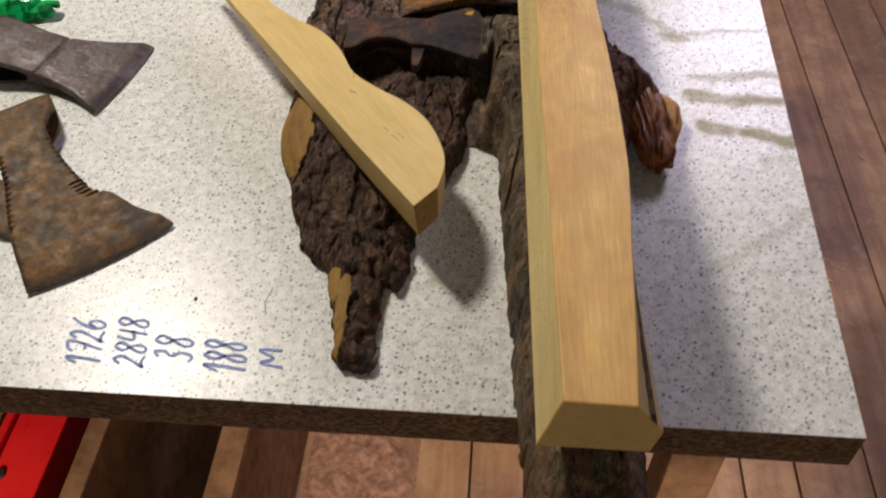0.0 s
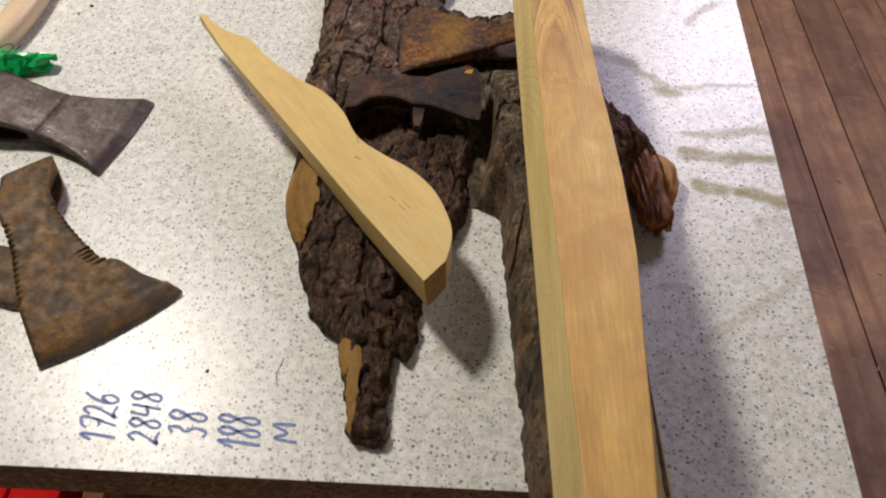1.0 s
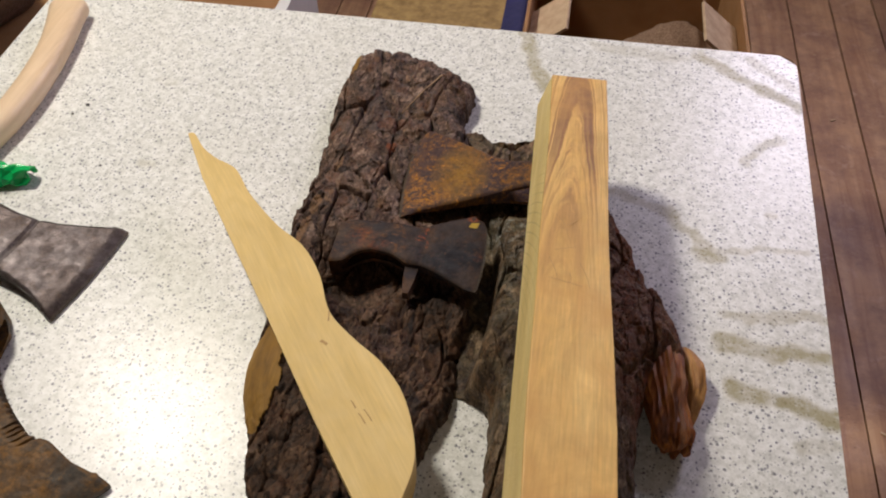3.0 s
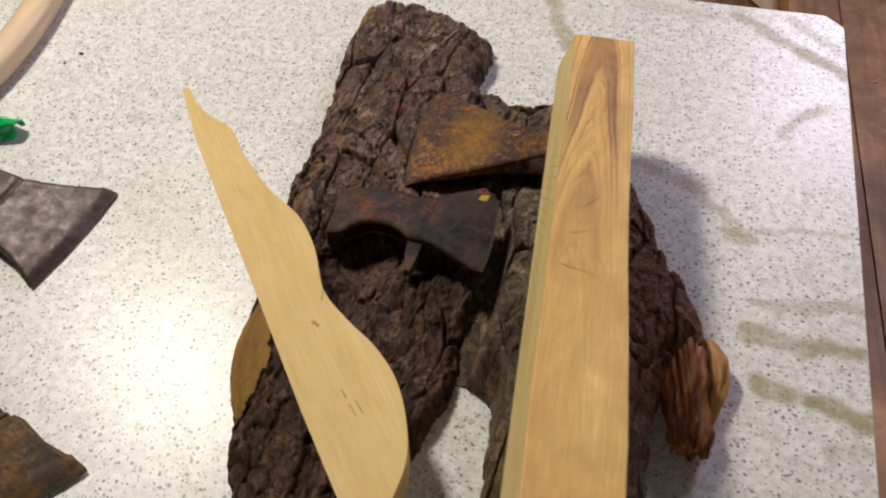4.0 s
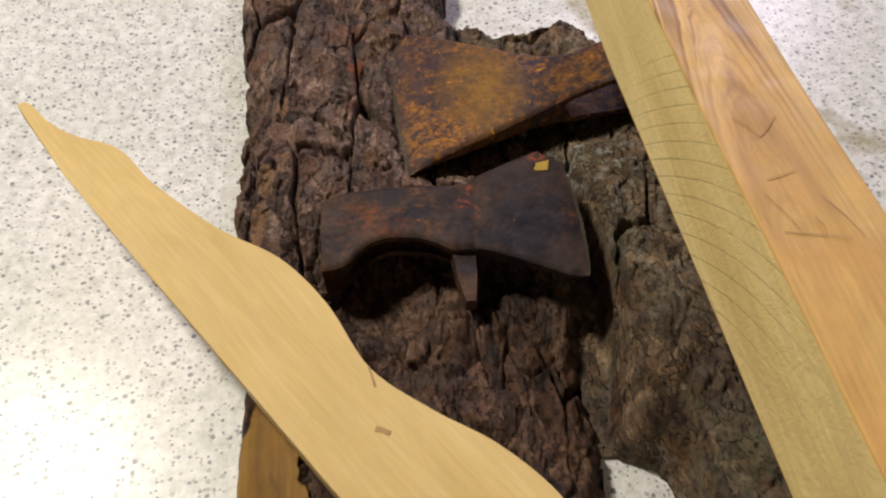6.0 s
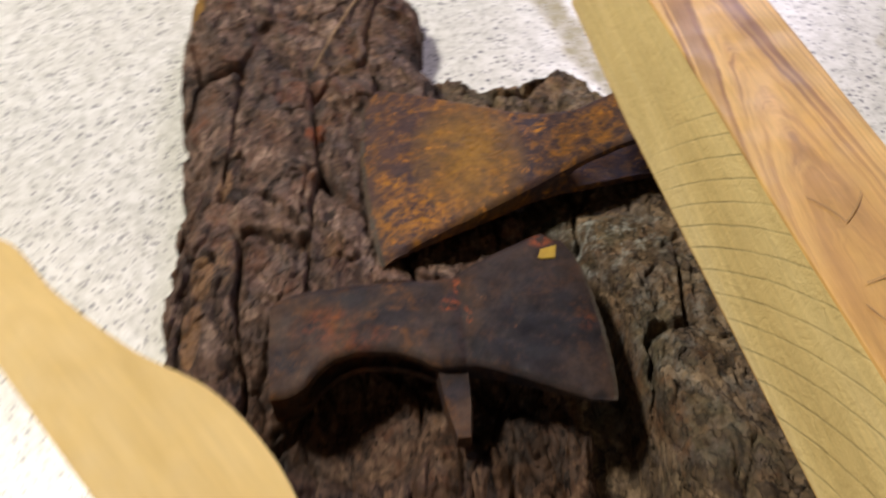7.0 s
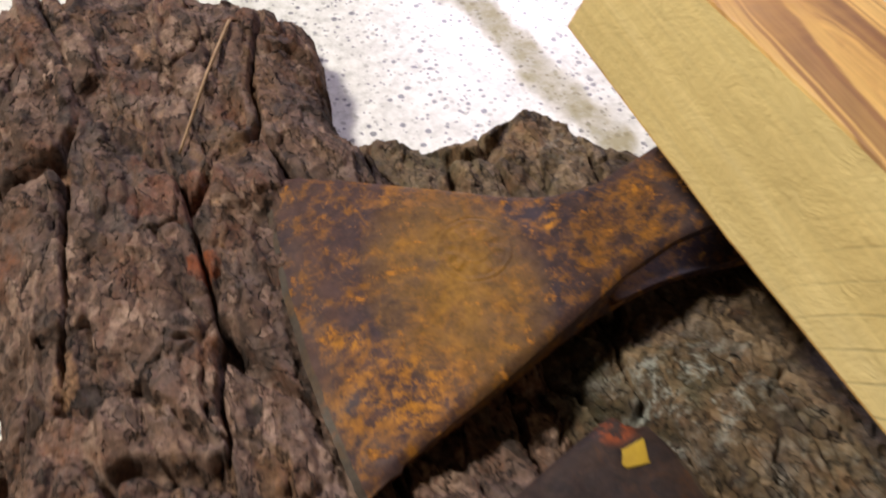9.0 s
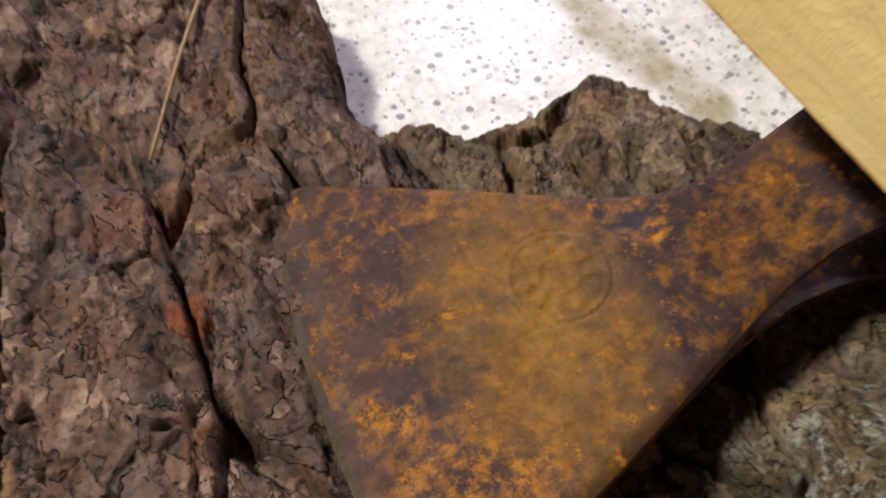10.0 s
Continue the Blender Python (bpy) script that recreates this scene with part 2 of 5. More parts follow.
def iron_material(name, steel, brown, orange, share, spots, rough=0.62, metal=0.35, gold=0.0, gold_tone=(0.275, 0.138, 0.014), mottle=58, hot_tone=(0.42, 0.125, 0.012)):
    n = Nodes(name, rough, metal, 0.26)
    big = n.noise(34, 6, 0.68, 0.4)
    c = n.mix(n.ramp(big, (0.40, 0.0), (0.58, 1.0)), steel, brown)
    och = n.ramp(n.noise(mottle, 8, 0.78, 0.3, co=n.mapped((1, 1, 1), (0, 0, 60))), (0.60 - 0.24 * share, 0.0), (0.70 - 0.16 * share, 1.0))
    c = n.mix(n.math("MULTIPLY", och, 0.9), c, orange)
    if gold:
        c = n.mix(n.math("MULTIPLY", n.math("MULTIPLY", n.attribute("rubbed"), n.ramp(n.noise(70, 6, 0.75, 0.4), (0.36, 0.5), (0.55, 1.0))), gold), c, gold_tone)
    ember = n.math("MULTIPLY", n.attribute("ember"), n.ramp(n.noise(150, 6, 0.8), (0.46, 0.0), (0.56, 1.0)))
    c = n.mix(ember, c, hot_tone)
    hot = n.ramp(n.noise(125, 7, 0.78, co=n.mapped((1, 1, 1), (0, 0, 25))), (0.70 - 0.12 * spots, 0.0), (0.76 - 0.12 * spots, 1.0))
    c = n.mix(n.math("MULTIPLY", hot, 0.9), c, tuple(min(1, 1.9 * v) for v in orange))
    pit = n.ramp(n.noise(260, 5, 0.75), (0.32, 0.55), (0.6, 1.08))
    c = n.mix(1.0, c, pit, "MULTIPLY")
    n.colour(c)
    n.put(n.bsdf.inputs["Metallic"], n.math("MULTIPLY", n.math("SUBTRACT", 1.0, och, True), metal))
    n.rough(n.ramp(n.noise(110, 4), (0.3, rough - 0.16), (0.7, rough + 0.16)))
    n.bump(n.noise(190, 6, 0.75), 0.0007, 0.7)
    n.bump(hot, 0.0004, 0.5)
    return n.mat


def plain_material(name, a, b, scale=20, rough=0.6, metal=0.0, relief=0.0004, bump_scale=200):
    n = Nodes(name, rough, metal)
    n.colour(n.ramp(n.noise(scale, 6, 0.65), (0.35, a), (0.65, b)))
    n.rough(n.ramp(n.noise(scale * 3, 3), (0.3, max(0.05, rough - 0.1)), (0.7, rough + 0.1)))
    n.bump(n.noise(bump_scale, 5, 0.7), relief, 0.6)
    return n.mat


def plank_material():
    n = Nodes("worn_floor_plank", 0.6)
    jig = n.t.nodes.new("ShaderNodeVectorMath")
    n.t.links.new(n.co, jig.inputs[0])
    off = n.t.nodes.new("ShaderNodeCombineXYZ")
    n.put(off.inputs[1], n.math("MULTIPLY", n.random(), 37.0))
    n.put(off.inputs[0], n.math("MULTIPLY", n.random(), 11.0))
    n.t.links.new(off.outputs[0], jig.inputs[1])
    co = jig.outputs[0]
    c = n.ramp(n.noise(30, 5, 0.65, 0.8, co=n.mapped((1, 0.06, 1), co=co)), (0.25, (0.23, 0.105, 0.062)), (0.55, (0.42, 0.245, 0.135)), (0.8, (0.50, 0.32, 0.19)))
    c = n.mix(n.ramp(n.noise(7, 7, 0.75, co=co), (0.42, 0.0), (0.62, 0.75)), c, (0.20, 0.105, 0.075))
    c = n.mix(n.ramp(n.noise(16, 7, 0.8, 0.6, co=co), (0.56, 0.0), (0.66, 0.6)), c, (0.48, 0.32, 0.23))
    c = n.mix(n.ramp(n.noise(70, 5, 0.8, co=co), (0.62, 0.0), (0.72, 0.8)), c, (0.045, 0.028, 0.022))
    c = n.mix(1.0, c, n.ramp(n.random(), (0.0, 0.8), (1.0, 1.15)), "MULTIPLY")
    n.colour(c)
    n.rough(n.ramp(n.noise(12, 4, co=co), (0.3, 0.42), (0.7, 0.75)))
    n.bump(n.noise(160, 5, 0.7, co=n.mapped((1, 0.1, 1), co=co)), 0.0008, 0.6)
    return n.mat


LAMINATE, CHIP = laminate_material(), chipboard_material()
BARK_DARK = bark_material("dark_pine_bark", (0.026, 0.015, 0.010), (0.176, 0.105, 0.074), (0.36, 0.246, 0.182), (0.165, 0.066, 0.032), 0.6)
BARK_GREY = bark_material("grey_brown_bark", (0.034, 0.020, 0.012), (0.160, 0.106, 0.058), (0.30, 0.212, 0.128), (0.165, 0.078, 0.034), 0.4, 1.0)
WOOD_RAW = wood_material("exposed_inner_wood", (0.12, 0.055, 0.010), (0.27, 0.140, 0.022), (0.35, 0.195, 0.038), 40, 6, 0.75)
STUB_WOOD = wood_material("resinous_stub_wood", (0.030, 0.010, 0.005), (0.24, 0.070, 0.013), (0.60, 0.225, 0.032), 150, 9, 0.5, 1.6)
SPLINTER_WOOD = wood_material("torn_splinter_wood", (0.20, 0.075, 0.018), (0.46, 0.215, 0.055), (0.60, 0.34, 0.12), 150, 9, 0.6, 1.4)
BEAM_TOP = beam_top_material()
BEAM_SIDE = wood_material("sawn_birch_side", (0.60, 0.445, 0.17), (0.75, 0.585, 0.25), (0.81, 0.66, 0.33), 30, 2.0, 0.6, 0.55, 38.0)
BEAM_END = wood_material("cut_end_grain", (0.50, 0.33, 0.11), (0.57, 0.39, 0.14), (0.62, 0.44, 0.175), 90, 60, 0.6, 0.4)
BLANK_WOOD = wood_material("rough_handle_birch", (0.58, 0.395, 0.12), (0.69, 0.49, 0.175), (0.75, 0.56, 0.235), 30, 6.0, 0.6, 0.45)
BLANK_END = wood_material("handle_end_grain", (0.24, 0.115, 0.03), (0.33, 0.175, 0.055), (0.40, 0.23, 0.08), 130, 60, 0.6, 0.5)
ASH = wood_material("smooth_pale_ash", (0.62, 0.43, 0.25), (0.74, 0.55, 0.36), (0.80, 0.63, 0.44), 30, 1.4, 0.4, 0.35)
RUST_ORANGE = iron_material("orange_rusted_iron", (0.036, 0.024, 0.031), (0.075, 0.038, 0.030), (0.28, 0.112, 0.010), 0.42, 0.95, 0.6, 0.1, 0.95, mottle=120, hot_tone=(0.46, 0.19, 0.014))
RUST_DARK = iron_material("dark_rusted_iron", (0.020, 0.014, 0.017), (0.074, 0.042, 0.027), (0.13, 0.052, 0.014), 0.36, 0.45, 0.66, 0.03, 1.0, (0.0045, 0.0045, 0.010), 95, (0.40, 0.080, 0.012))
RUST_BROWN = iron_material("brown_rusted_iron", (0.052, 0.042, 0.032), (0.085, 0.047, 0.020), (0.190, 0.088, 0.014), 0.56, 0.35, 0.56, 0.25, hot_tone=(0.24, 0.115, 0.018))
STEEL = iron_material("scratched_dark_steel", (0.125, 0.105, 0.105), (0.070, 0.052, 0.048), (0.085, 0.048, 0.028), 0.2, 0.15, 0.46, 0.5)
EDGE_STEEL = iron_material("ground_edge_steel", (0.15, 0.135, 0.12), (0.10, 0.08, 0.06), (0.13, 0.08, 0.04), 0.25, 0.1, 0.45, 0.5)
EDGE_RUST = iron_material("browned_edge_steel", (0.075, 0.064, 0.052), (0.060, 0.044, 0.032), (0.10, 0.055, 0.022), 0.3, 0.2, 0.55, 0.3)
PLANK = plank_material()
UNDERFLOOR = plain_material("dark_subfloor", (0.02, 0.014, 0.01), (0.035, 0.025, 0.02))
WALL = plain_material("painted_plaster", (0.15, 0.125, 0.10), (0.20, 0.17, 0.14), 4, 0.85)
# the ceiling is out of view; its dark tone holds down bounced light
CEILING = plain_material("dark_ceiling_paint", (0.13, 0.115, 0.10), (0.17, 0.155, 0.135), 3, 0.9)
FRAME_WHITE = plain_material("white_window_paint", (0.74, 0.74, 0.72), (0.8, 0.8, 0.78), 30, 0.45)
RED = plain_material("red_enamel", (0.72, 0.012, 0.016), (0.82, 0.022, 0.022), 18, 0.35)
# near-black: dark metal, and the shade painted into recesses
METAL_AND_GAP_BLACK = plain_material("metal_and_gap_black", (0.012, 0.011, 0.011), (0.03, 0.027, 0.026), 40, 0.5)
CRATE = plain_material("old_crate_wood", (0.16, 0.080, 0.036), (0.31, 0.17, 0.085), 30, 0.7)
CARDBOARD = plain_material("brown_cardboard", (0.27, 0.135, 0.05), (0.33, 0.17, 0.07), 14, 0.8)
CARD_EDGE = plain_material("torn_cardboard", (0.42, 0.29, 0.18), (0.55, 0.40, 0.26), 60, 0.9)
NAVY = plain_material("navy_printed_card", (0.012, 0.012, 0.06), (0.02, 0.02, 0.085), 30, 0.5)
SAWDUST = plain_material("pinkish_sawdust", (0.20, 0.115, 0.075), (0.42, 0.28, 0.20), 320, 0.95, 0.0, 0.004, 420)
DIRT = plain_material("floor_dirt_brown", (0.20, 0.095, 0.062), (0.40, 0.225, 0.15), 90, 0.95, 0.0, 0.003, 300)
OSB = plain_material("strand_board", (0.20, 0.12, 0.04), (0.38, 0.25, 0.09), 45, 0.75)
GREEN = plain_material("bright_green_plastic", (0.0, 0.36, 0.075), (0.005, 0.48, 0.13), 30, 0.25)
BLACK_PRINT = plain_material("black_print", (0.01, 0.01, 0.012), (0.02, 0.02, 0.022))
INK = plain_material("blue_ballpoint_ink", (0.05, 0.10, 0.36), (0.17, 0.25, 0.52), 300, 0.5)
DARK_CASE = plain_material("dark_leather", (0.02, 0.012, 0.012), (0.045, 0.025, 0.022), 60, 0.45)
TWIG = plain_material("dry_grass_stalk", (0.28, 0.17, 0.085), (0.40, 0.27, 0.15), 200, 0.7)
CRUMB = plain_material("dark_crumb", (0.03, 0.028, 0.025), (0.06, 0.055, 0.05), 300, 0.8)
YELLOW = plain_material("yellow_paint_fleck", (0.36, 0.23, 0.012), (0.46, 0.31, 0.02), 200, 0.6)
PENCIL = plain_material("pencil_line", (0.36, 0.22, 0.085), (0.46, 0.28, 0.11), 200, 0.8)


# ---- geometry helpers ----
def link_mesh(name, verts, faces, mats, parent=None, label="", smooth=False, slots=None, attributes=None):
    me = bpy.data.meshes.new(name)
    me.from_pydata([tuple(v) for v in verts], [], [tuple(f) for f in faces])
    for m in mats if isinstance(mats, (list, tuple)) else [mats]:
        me.materials.append(m)
    if slots is not None:
        me.polygons.foreach_set("material_index", np.asarray(slots, dtype=np.int32))
    if smooth:
        me.polygons.foreach_set("use_smooth", np.ones(len(me.polygons), dtype=bool))
    for k, v in (attributes or {}).items():
        me.attributes.new(k, "FLOAT", "POINT").data.foreach_set("value", np.asarray(v, dtype=np.float32))
    me.update()
    ob = new(name, me)
    if parent:
        attach(ob, parent)
    if label:
        tagged(ob, label)
    return ob


def attach(ob, parent):
    ob.parent = parent
    ob.matrix_parent_inverse = parent.matrix_basis.inverted()


def part(name, bm, material, parent=None, label="", smooth=False):
    me = bpy.data.meshes.new(name)
    bm.normal_update()
    bm.to_mesh(me)
    bm.free()
    me.materials.append(material)
    if smooth:
        me.polygons.foreach_set("use_smooth", np.ones(len(me.polygons), dtype=bool))
    ob = new(name, me)
    if parent:
        attach(ob, parent)
    if label:
        tagged(ob, label)
    return ob


def thing(name, place, label, category, group="", kind=""):
    ob = new(name)
    ob.empty_display_size = 0.05
    ob.matrix_basis = Matrix.Translation(place)
    return tagged(ob, label, category, group, kind)


def box(x0, x1, y0, y1, z0, z1, bevel=0.0, bm=None):
    bm = bm or bmesh.new()
    r = bmesh.ops.create_cube(bm, size=1.0)["verts"]
    for v in r:
        v.co = Vector(((x0 + x1) / 2 + v.co.x * (x1 - x0), (y0 + y1) / 2 + v.co.y * (y1 - y0), (z0 + z1) / 2 + v.co.z * (z1 - z0)))
    if bevel:
        es = {e for v in r for e in v.link_edges}
        bmesh.ops.bevel(bm, geom=list(es), offset=bevel, segments=2, affect="EDGES", profile=0.7)
    return bm


def spline(points, steps=8, closed=True):
    """Catmull-Rom through the points."""
    p = np.asarray(points, dtype=float)
    n, out = len(p), []
    for i in range(n if closed else n - 1):
        a, b, c, d = (p[(i + k) % n] if closed else p[min(max(i + k, 0), n - 1)] for k in (-1, 0, 1, 2))
        for t in np.linspace(0, 1, steps, endpoint=False):
            out.append(0.5 * (2 * b + (c - a) * t + (2 * a - 5 * b + 4 * c - d) * t * t + (3 * b - a - 3 * c + d) * t ** 3))
    if not closed:
        out.append(p[-1])
    return np.array(out)


def lattice(ix, iy, seed):
    """A hash of whole numbers to 0..1."""
    h = (ix.astype(np.int64) * 374761393 + iy.astype(np.int64) * 668265263 + seed * 1442695041) & 0xFFFFFFFF
    h = ((h ^ (h >> 13)) * 1274126177) & 0xFFFFFFFF
    h = ((h ^ (h >> 16)) * 2246822519) & 0xFFFFFFFF
    return ((h ^ (h >> 15)) & 0xFFFFFF) / float(0xFFFFFF)


def soft_noise(x, y, seed=0):
    ix, iy = np.floor(x), np.floor(y)
    fx, fy = x - ix, y - iy
    fx, fy = fx * fx * (3 - 2 * fx), fy * fy * (3 - 2 * fy)
    a, b = lattice(ix, iy, seed), lattice(ix + 1, iy, seed)
    c, d = lattice(ix, iy + 1, seed), lattice(ix + 1, iy + 1, seed)
    return (a + (b - a) * fx) * (1 - fy) + (c + (d - c) * fx) * fy


def fbm(x, y, octaves=4, seed=0, gain=0.5):
    s, amp, total = 0, 1.0, 0.0
    for k in range(octaves):
        s = s + amp * soft_noise(x * 2 ** k + 17.3 * k, y * 2 ** k - 9.1 * k, seed + k)
        total += amp
        amp *= gain
    return s / total


def cells(x, y, seed=0):
    """Voronoi: nearest distance, second nearest, and the nearest cell's random value."""
    ix, iy = np.floor(x), np.floor(y)
    f1, f2, rnd = np.full(x.shape, 9.0), np.full(x.shape, 9.0), np.zeros(x.shape)
    for dx in (-1, 0, 1):
        for dy in (-1, 0, 1):
            cx, cy = ix + dx, iy + dy
            d = np.hypot(cx + lattice(cx, cy, seed) - x, cy + lattice(cx, cy, seed + 7) - y)
            near = d < f1
            f2 = np.where(near, f1, np.minimum(f2, d))
            rnd = np.where(near, lattice(cx, cy, seed + 13), rnd)
            f1 = np.where(near, d, f1)
    return f1, f2, rnd


def inside_distance(x, y, poly):
    """Signed distance to a closed outline, positive inside."""
    best, odd = np.full(x.shape, 1e9), np.zeros(x.shape, dtype=bool)
    for (ax, ay), (bx, by) in zip(poly, np.roll(poly, -1, 0)):
        ex, ey = bx - ax, by - ay
        k = np.clip(((x - ax) * ex + (y - ay) * ey) / (ex * ex + ey * ey + 1e-18), 0, 1)
        best = np.minimum(best, (x - ax - k * ex) ** 2 + (y - ay - k * ey) ** 2)
        if ay != by:
            odd ^= ((ay > y) != (by > y)) & (x < ax + (y - ay) / (by - ay) * ex)
    return np.where(odd, 1, -1) * np.sqrt(best)


def smoothstep(a, b, x):
    k = np.clip((x - a) / (b - a), 0, 1)
    return k * k * (3 - 2 * k)


# ---- the room ----
TOP = 0.75
X0, X1, Y0, Y1, CEIL = -2.4, 1.9, -2.2, 2.42, 2.62


def room():
    part("wall_west", box(X0 - 0.15, X0, Y0, Y1, 0, CEIL), WALL).update_tag()
    part("wall_east", box(X1, X1 + 0.15, Y0, Y1, 0, CEIL), WALL)
    south = bmesh.new()
    for a, b, c, d in ((X0 - 0.15, -1.02, 0, CEIL), (0.28, X1 + 0.15, 0, CEIL), (-1.02, 0.28, 0, 1.14), (-1.02, 0.28, 2.10, CEIL)):
        box(a, b, Y0 - 0.15, Y0, c, d, bm=south)
    part("wall_south", south, WALL)
    north = bmesh.new()
    for a, b, c, d in ((X0 - 0.15, 0.28, 0, CEIL), (0.96, X1 + 0.15, 0, CEIL), (0.28, 0.96, 0, 1.55), (0.28, 0.96, 2.45, CEIL)):
        box(a, b, Y1, Y1 + 0.15, c, d, bm=north)
    part("wall_north", north, WALL)
    part("ceiling", box(X0 - 0.15, X1 + 0.15, Y0 - 0.15, Y1 + 0.15, CEIL, CEIL + 0.1), CEILING)
    for ob, text in (("wall_west", "plain plaster side wall"), ("wall_east", "plain plaster side wall"), ("wall_south", "plain plaster rear wall"), ("wall_north", "plaster wall with a small window opening"), ("ceiling", "plain unseen ceiling, toned dark to limit bounced light")):
        tagged(bpy.data.objects[ob], text, ob.split("_")[0], kind="structure")
    win = thing("window_1", (0.62, Y1 + 0.07, 1.55), "small white painted workshop window", "window", kind="structure")
    for n, b in (("frame_side", (0.28, 0.32, 1.55, 2.45)), ("frame_side", (0.92, 0.96, 1.55, 2.45)), ("frame_rail", (0.32, 0.92, 1.55, 1.59)), ("frame_rail", (0.32, 0.92, 2.41, 2.45))):
        part(n, box(b[0], b[1], Y1 + 0.05, Y1 + 0.1, b[2], b[3], 0.004), FRAME_WHITE, win)


def added_rear_window():
    # unseen window, added to admit the sun and the rear fill
    win = thing("added_window", (-0.3, Y0 - 0.07, 1.14), "unseen white window added in the rear wall to let light in", "window", kind="structure")
    for n, b in (("frame_side", (-1.02, -0.98, 1.14, 2.10)), ("frame_side", (0.24, 0.28, 1.14, 2.10)), ("frame_rail", (-0.98, 0.24, 1.14, 1.18)), ("frame_rail", (-0.98, 0.24, 2.06, 2.10))):
        part(n, box(b[0], b[1], Y0 - 0.1, Y0 - 0.05, b[2], b[3], 0.004), FRAME_WHITE, win)


def floor():
    base = thing("floor", (0, 0, -0.03), "worn brown painted floor of narrow wooden boards", "floor", kind="structure")
    part("subfloor", box(X0, X1, Y0, Y1, -0.06, -0.026), UNDERFLOOR, base)
    rng = random.Random(4)
    x = -0.369 - 24 * 0.0875
    while x < X1:
        w = 0.0875 if x < 0.2 else 0.118
        bm = box(x + 0.0019, min(x + w - 0.0019, X1), Y0, Y1, -0.025, -rng.uniform(0, 0.0018), 0.0016)
        part("floor_board", bm, PLANK, base)
        x += w


# ---- the table ----
SLOPE = 0.0375


def table():
    tab = thing("work_table", (-0.45, 0.4, 0), "work table with a white speckled laminate chipboard top", "table")
    rim = [(-0.897, 0.0), (0.0, 0.0), (0.0300, 0.797), (0.0265, 0.806), (0.016, 0.813), (-0.903, 0.828)]
    bm = bmesh.new()
    f = bm.faces.new([bm.verts.new((x, y, TOP - 0.0012)) for x, y in rim])
    ext = bmesh.ops.extrude_face_region(bm, geom=[f])["geom"]
    bmesh.ops.translate(bm, verts=[g for g in ext if isinstance(g, bmesh.types.BMVert)], vec=(0, 0, -0.0365))
    bmesh.ops.recalc_face_normals(bm, faces=bm.faces)
    part("chipboard_core", bm, CHIP, tab, "raw dark chipboard core with crumbling edge")
    # the laminate: a fine sheet whose stains are glue and varnish runs
    xs, ys = np.linspace(0, 1, 300), np.linspace(0, 1, 270)
    u, v = np.meshgrid(xs, ys)
    left, right = -0.897 - 0.006 * v, 0.03 * v / 0.98
    y = v * (0.828 - 0.0155 * u)
    x = left + (right - left) * u
    cut = np.maximum(0, (x - 0.012) / 0.016 + (y - 0.797) / 0.016 - 1) * 0.5
    x, y = x - 0.016 * cut, y - 0.016 * cut
    stain = np.zeros(x.shape)
    runs = [
        ((-0.120, 0.528), (-0.085, 0.487), 0.010, 0.8), ((-0.088, 0.485), (0.012, 0.497), 0.0055, 0.55), ((-0.09, 0.479), (-0.075, 0.476), 0.011, 0.9),
        ((-0.07, 0.408), (0.012, 0.416), 0.008, 0.7), ((-0.075, 0.377), (0.010, 0.372), 0.013, 1.0), ((-0.07, 0.333), (0.008, 0.314), 0.012, 1.2),
        ((-0.042, 0.614), (-0.006, 0.658), 0.008, 0.55), ((-0.082, 0.80), (0.022, 0.715), 0.012, 0.8), ((-0.02, 0.80), (0.026, 0.745), 0.008, 0.4),
        ((-0.286, 0.815), (-0.262, 0.735), 0.011, 0.9), ((-0.262, 0.735), (-0.243, 0.69), 0.013, 0.9), ((-0.246, 0.70), (-0.216, 0.59), 0.013, 1.1),
        ((-0.09, 0.145), (0.013, 0.224), 0.008, 0.45), ((-0.17, 0.55), (-0.115, 0.525), 0.009, 0.7), ((-0.20, 0.80), (-0.10, 0.79), 0.014, 0.3),
        ((-0.02, 0.282), (0.008, 0.29), 0.009, 0.4), ((-0.118, 0.197), (-0.10, 0.20), 0.006, 0.6), ((-0.315, 0.118), (-0.305, 0.125), 0.006, 0.5),
        ((-0.02, 0.541), (-0.016, 0.541), 0.006, 0.6), ((-0.69, 0.66), (-0.68, 0.66), 0.012, 0.2), ((-0.66, 0.52), (-0.65, 0.52), 0.007, 0.3),
    ]
    wx, wy = x + 0.014 * (fbm(x * 60, y * 60, 3, 5) - 0.5), y + 0.014 * (fbm(x * 60, y * 60, 3, 9) - 0.5)
    for (ax, ay), (bx, by), r, strength in runs:
        ex, ey = bx - ax, by - ay
        k = np.clip(((wx - ax) * ex + (wy - ay) * ey) / (ex * ex + ey * ey), 0, 1)
        d = np.hypot(wx - ax - k * ex, wy - ay - k * ey)
        stain = np.maximum(stain, strength * (1 - smoothstep(0.45 * r, r, d)))
    nx, ny = len(xs), len(ys)
    top = np.stack([x, y, np.full(x.shape, TOP)], -1).reshape(-1, 3)
    low = top.copy()
    low[:, 2] = TOP - 0.0012
    i = np.arange(nx * ny).reshape(ny, nx)
    quads = np.stack([i[:-1, :-1], i[:-1, 1:], i[1:, 1:], i[1:, :-1]], -1).reshape(-1, 4).tolist()
    ring = np.concatenate([i[0, :-1], i[:-1, -1], i[-1, :0:-1], i[:0:-1, 0]])
    n = nx * ny
    for a, b in zip(ring, np.roll(ring, -1)):
        quads.append((b, a, a + n, b + n))
    link_mesh("laminate", np.concatenate([top, low]), quads, LAMINATE, tab, "white laminate with grey specks and yellow stains", attributes={"stain": np.tile(stain.ravel(), 2)})
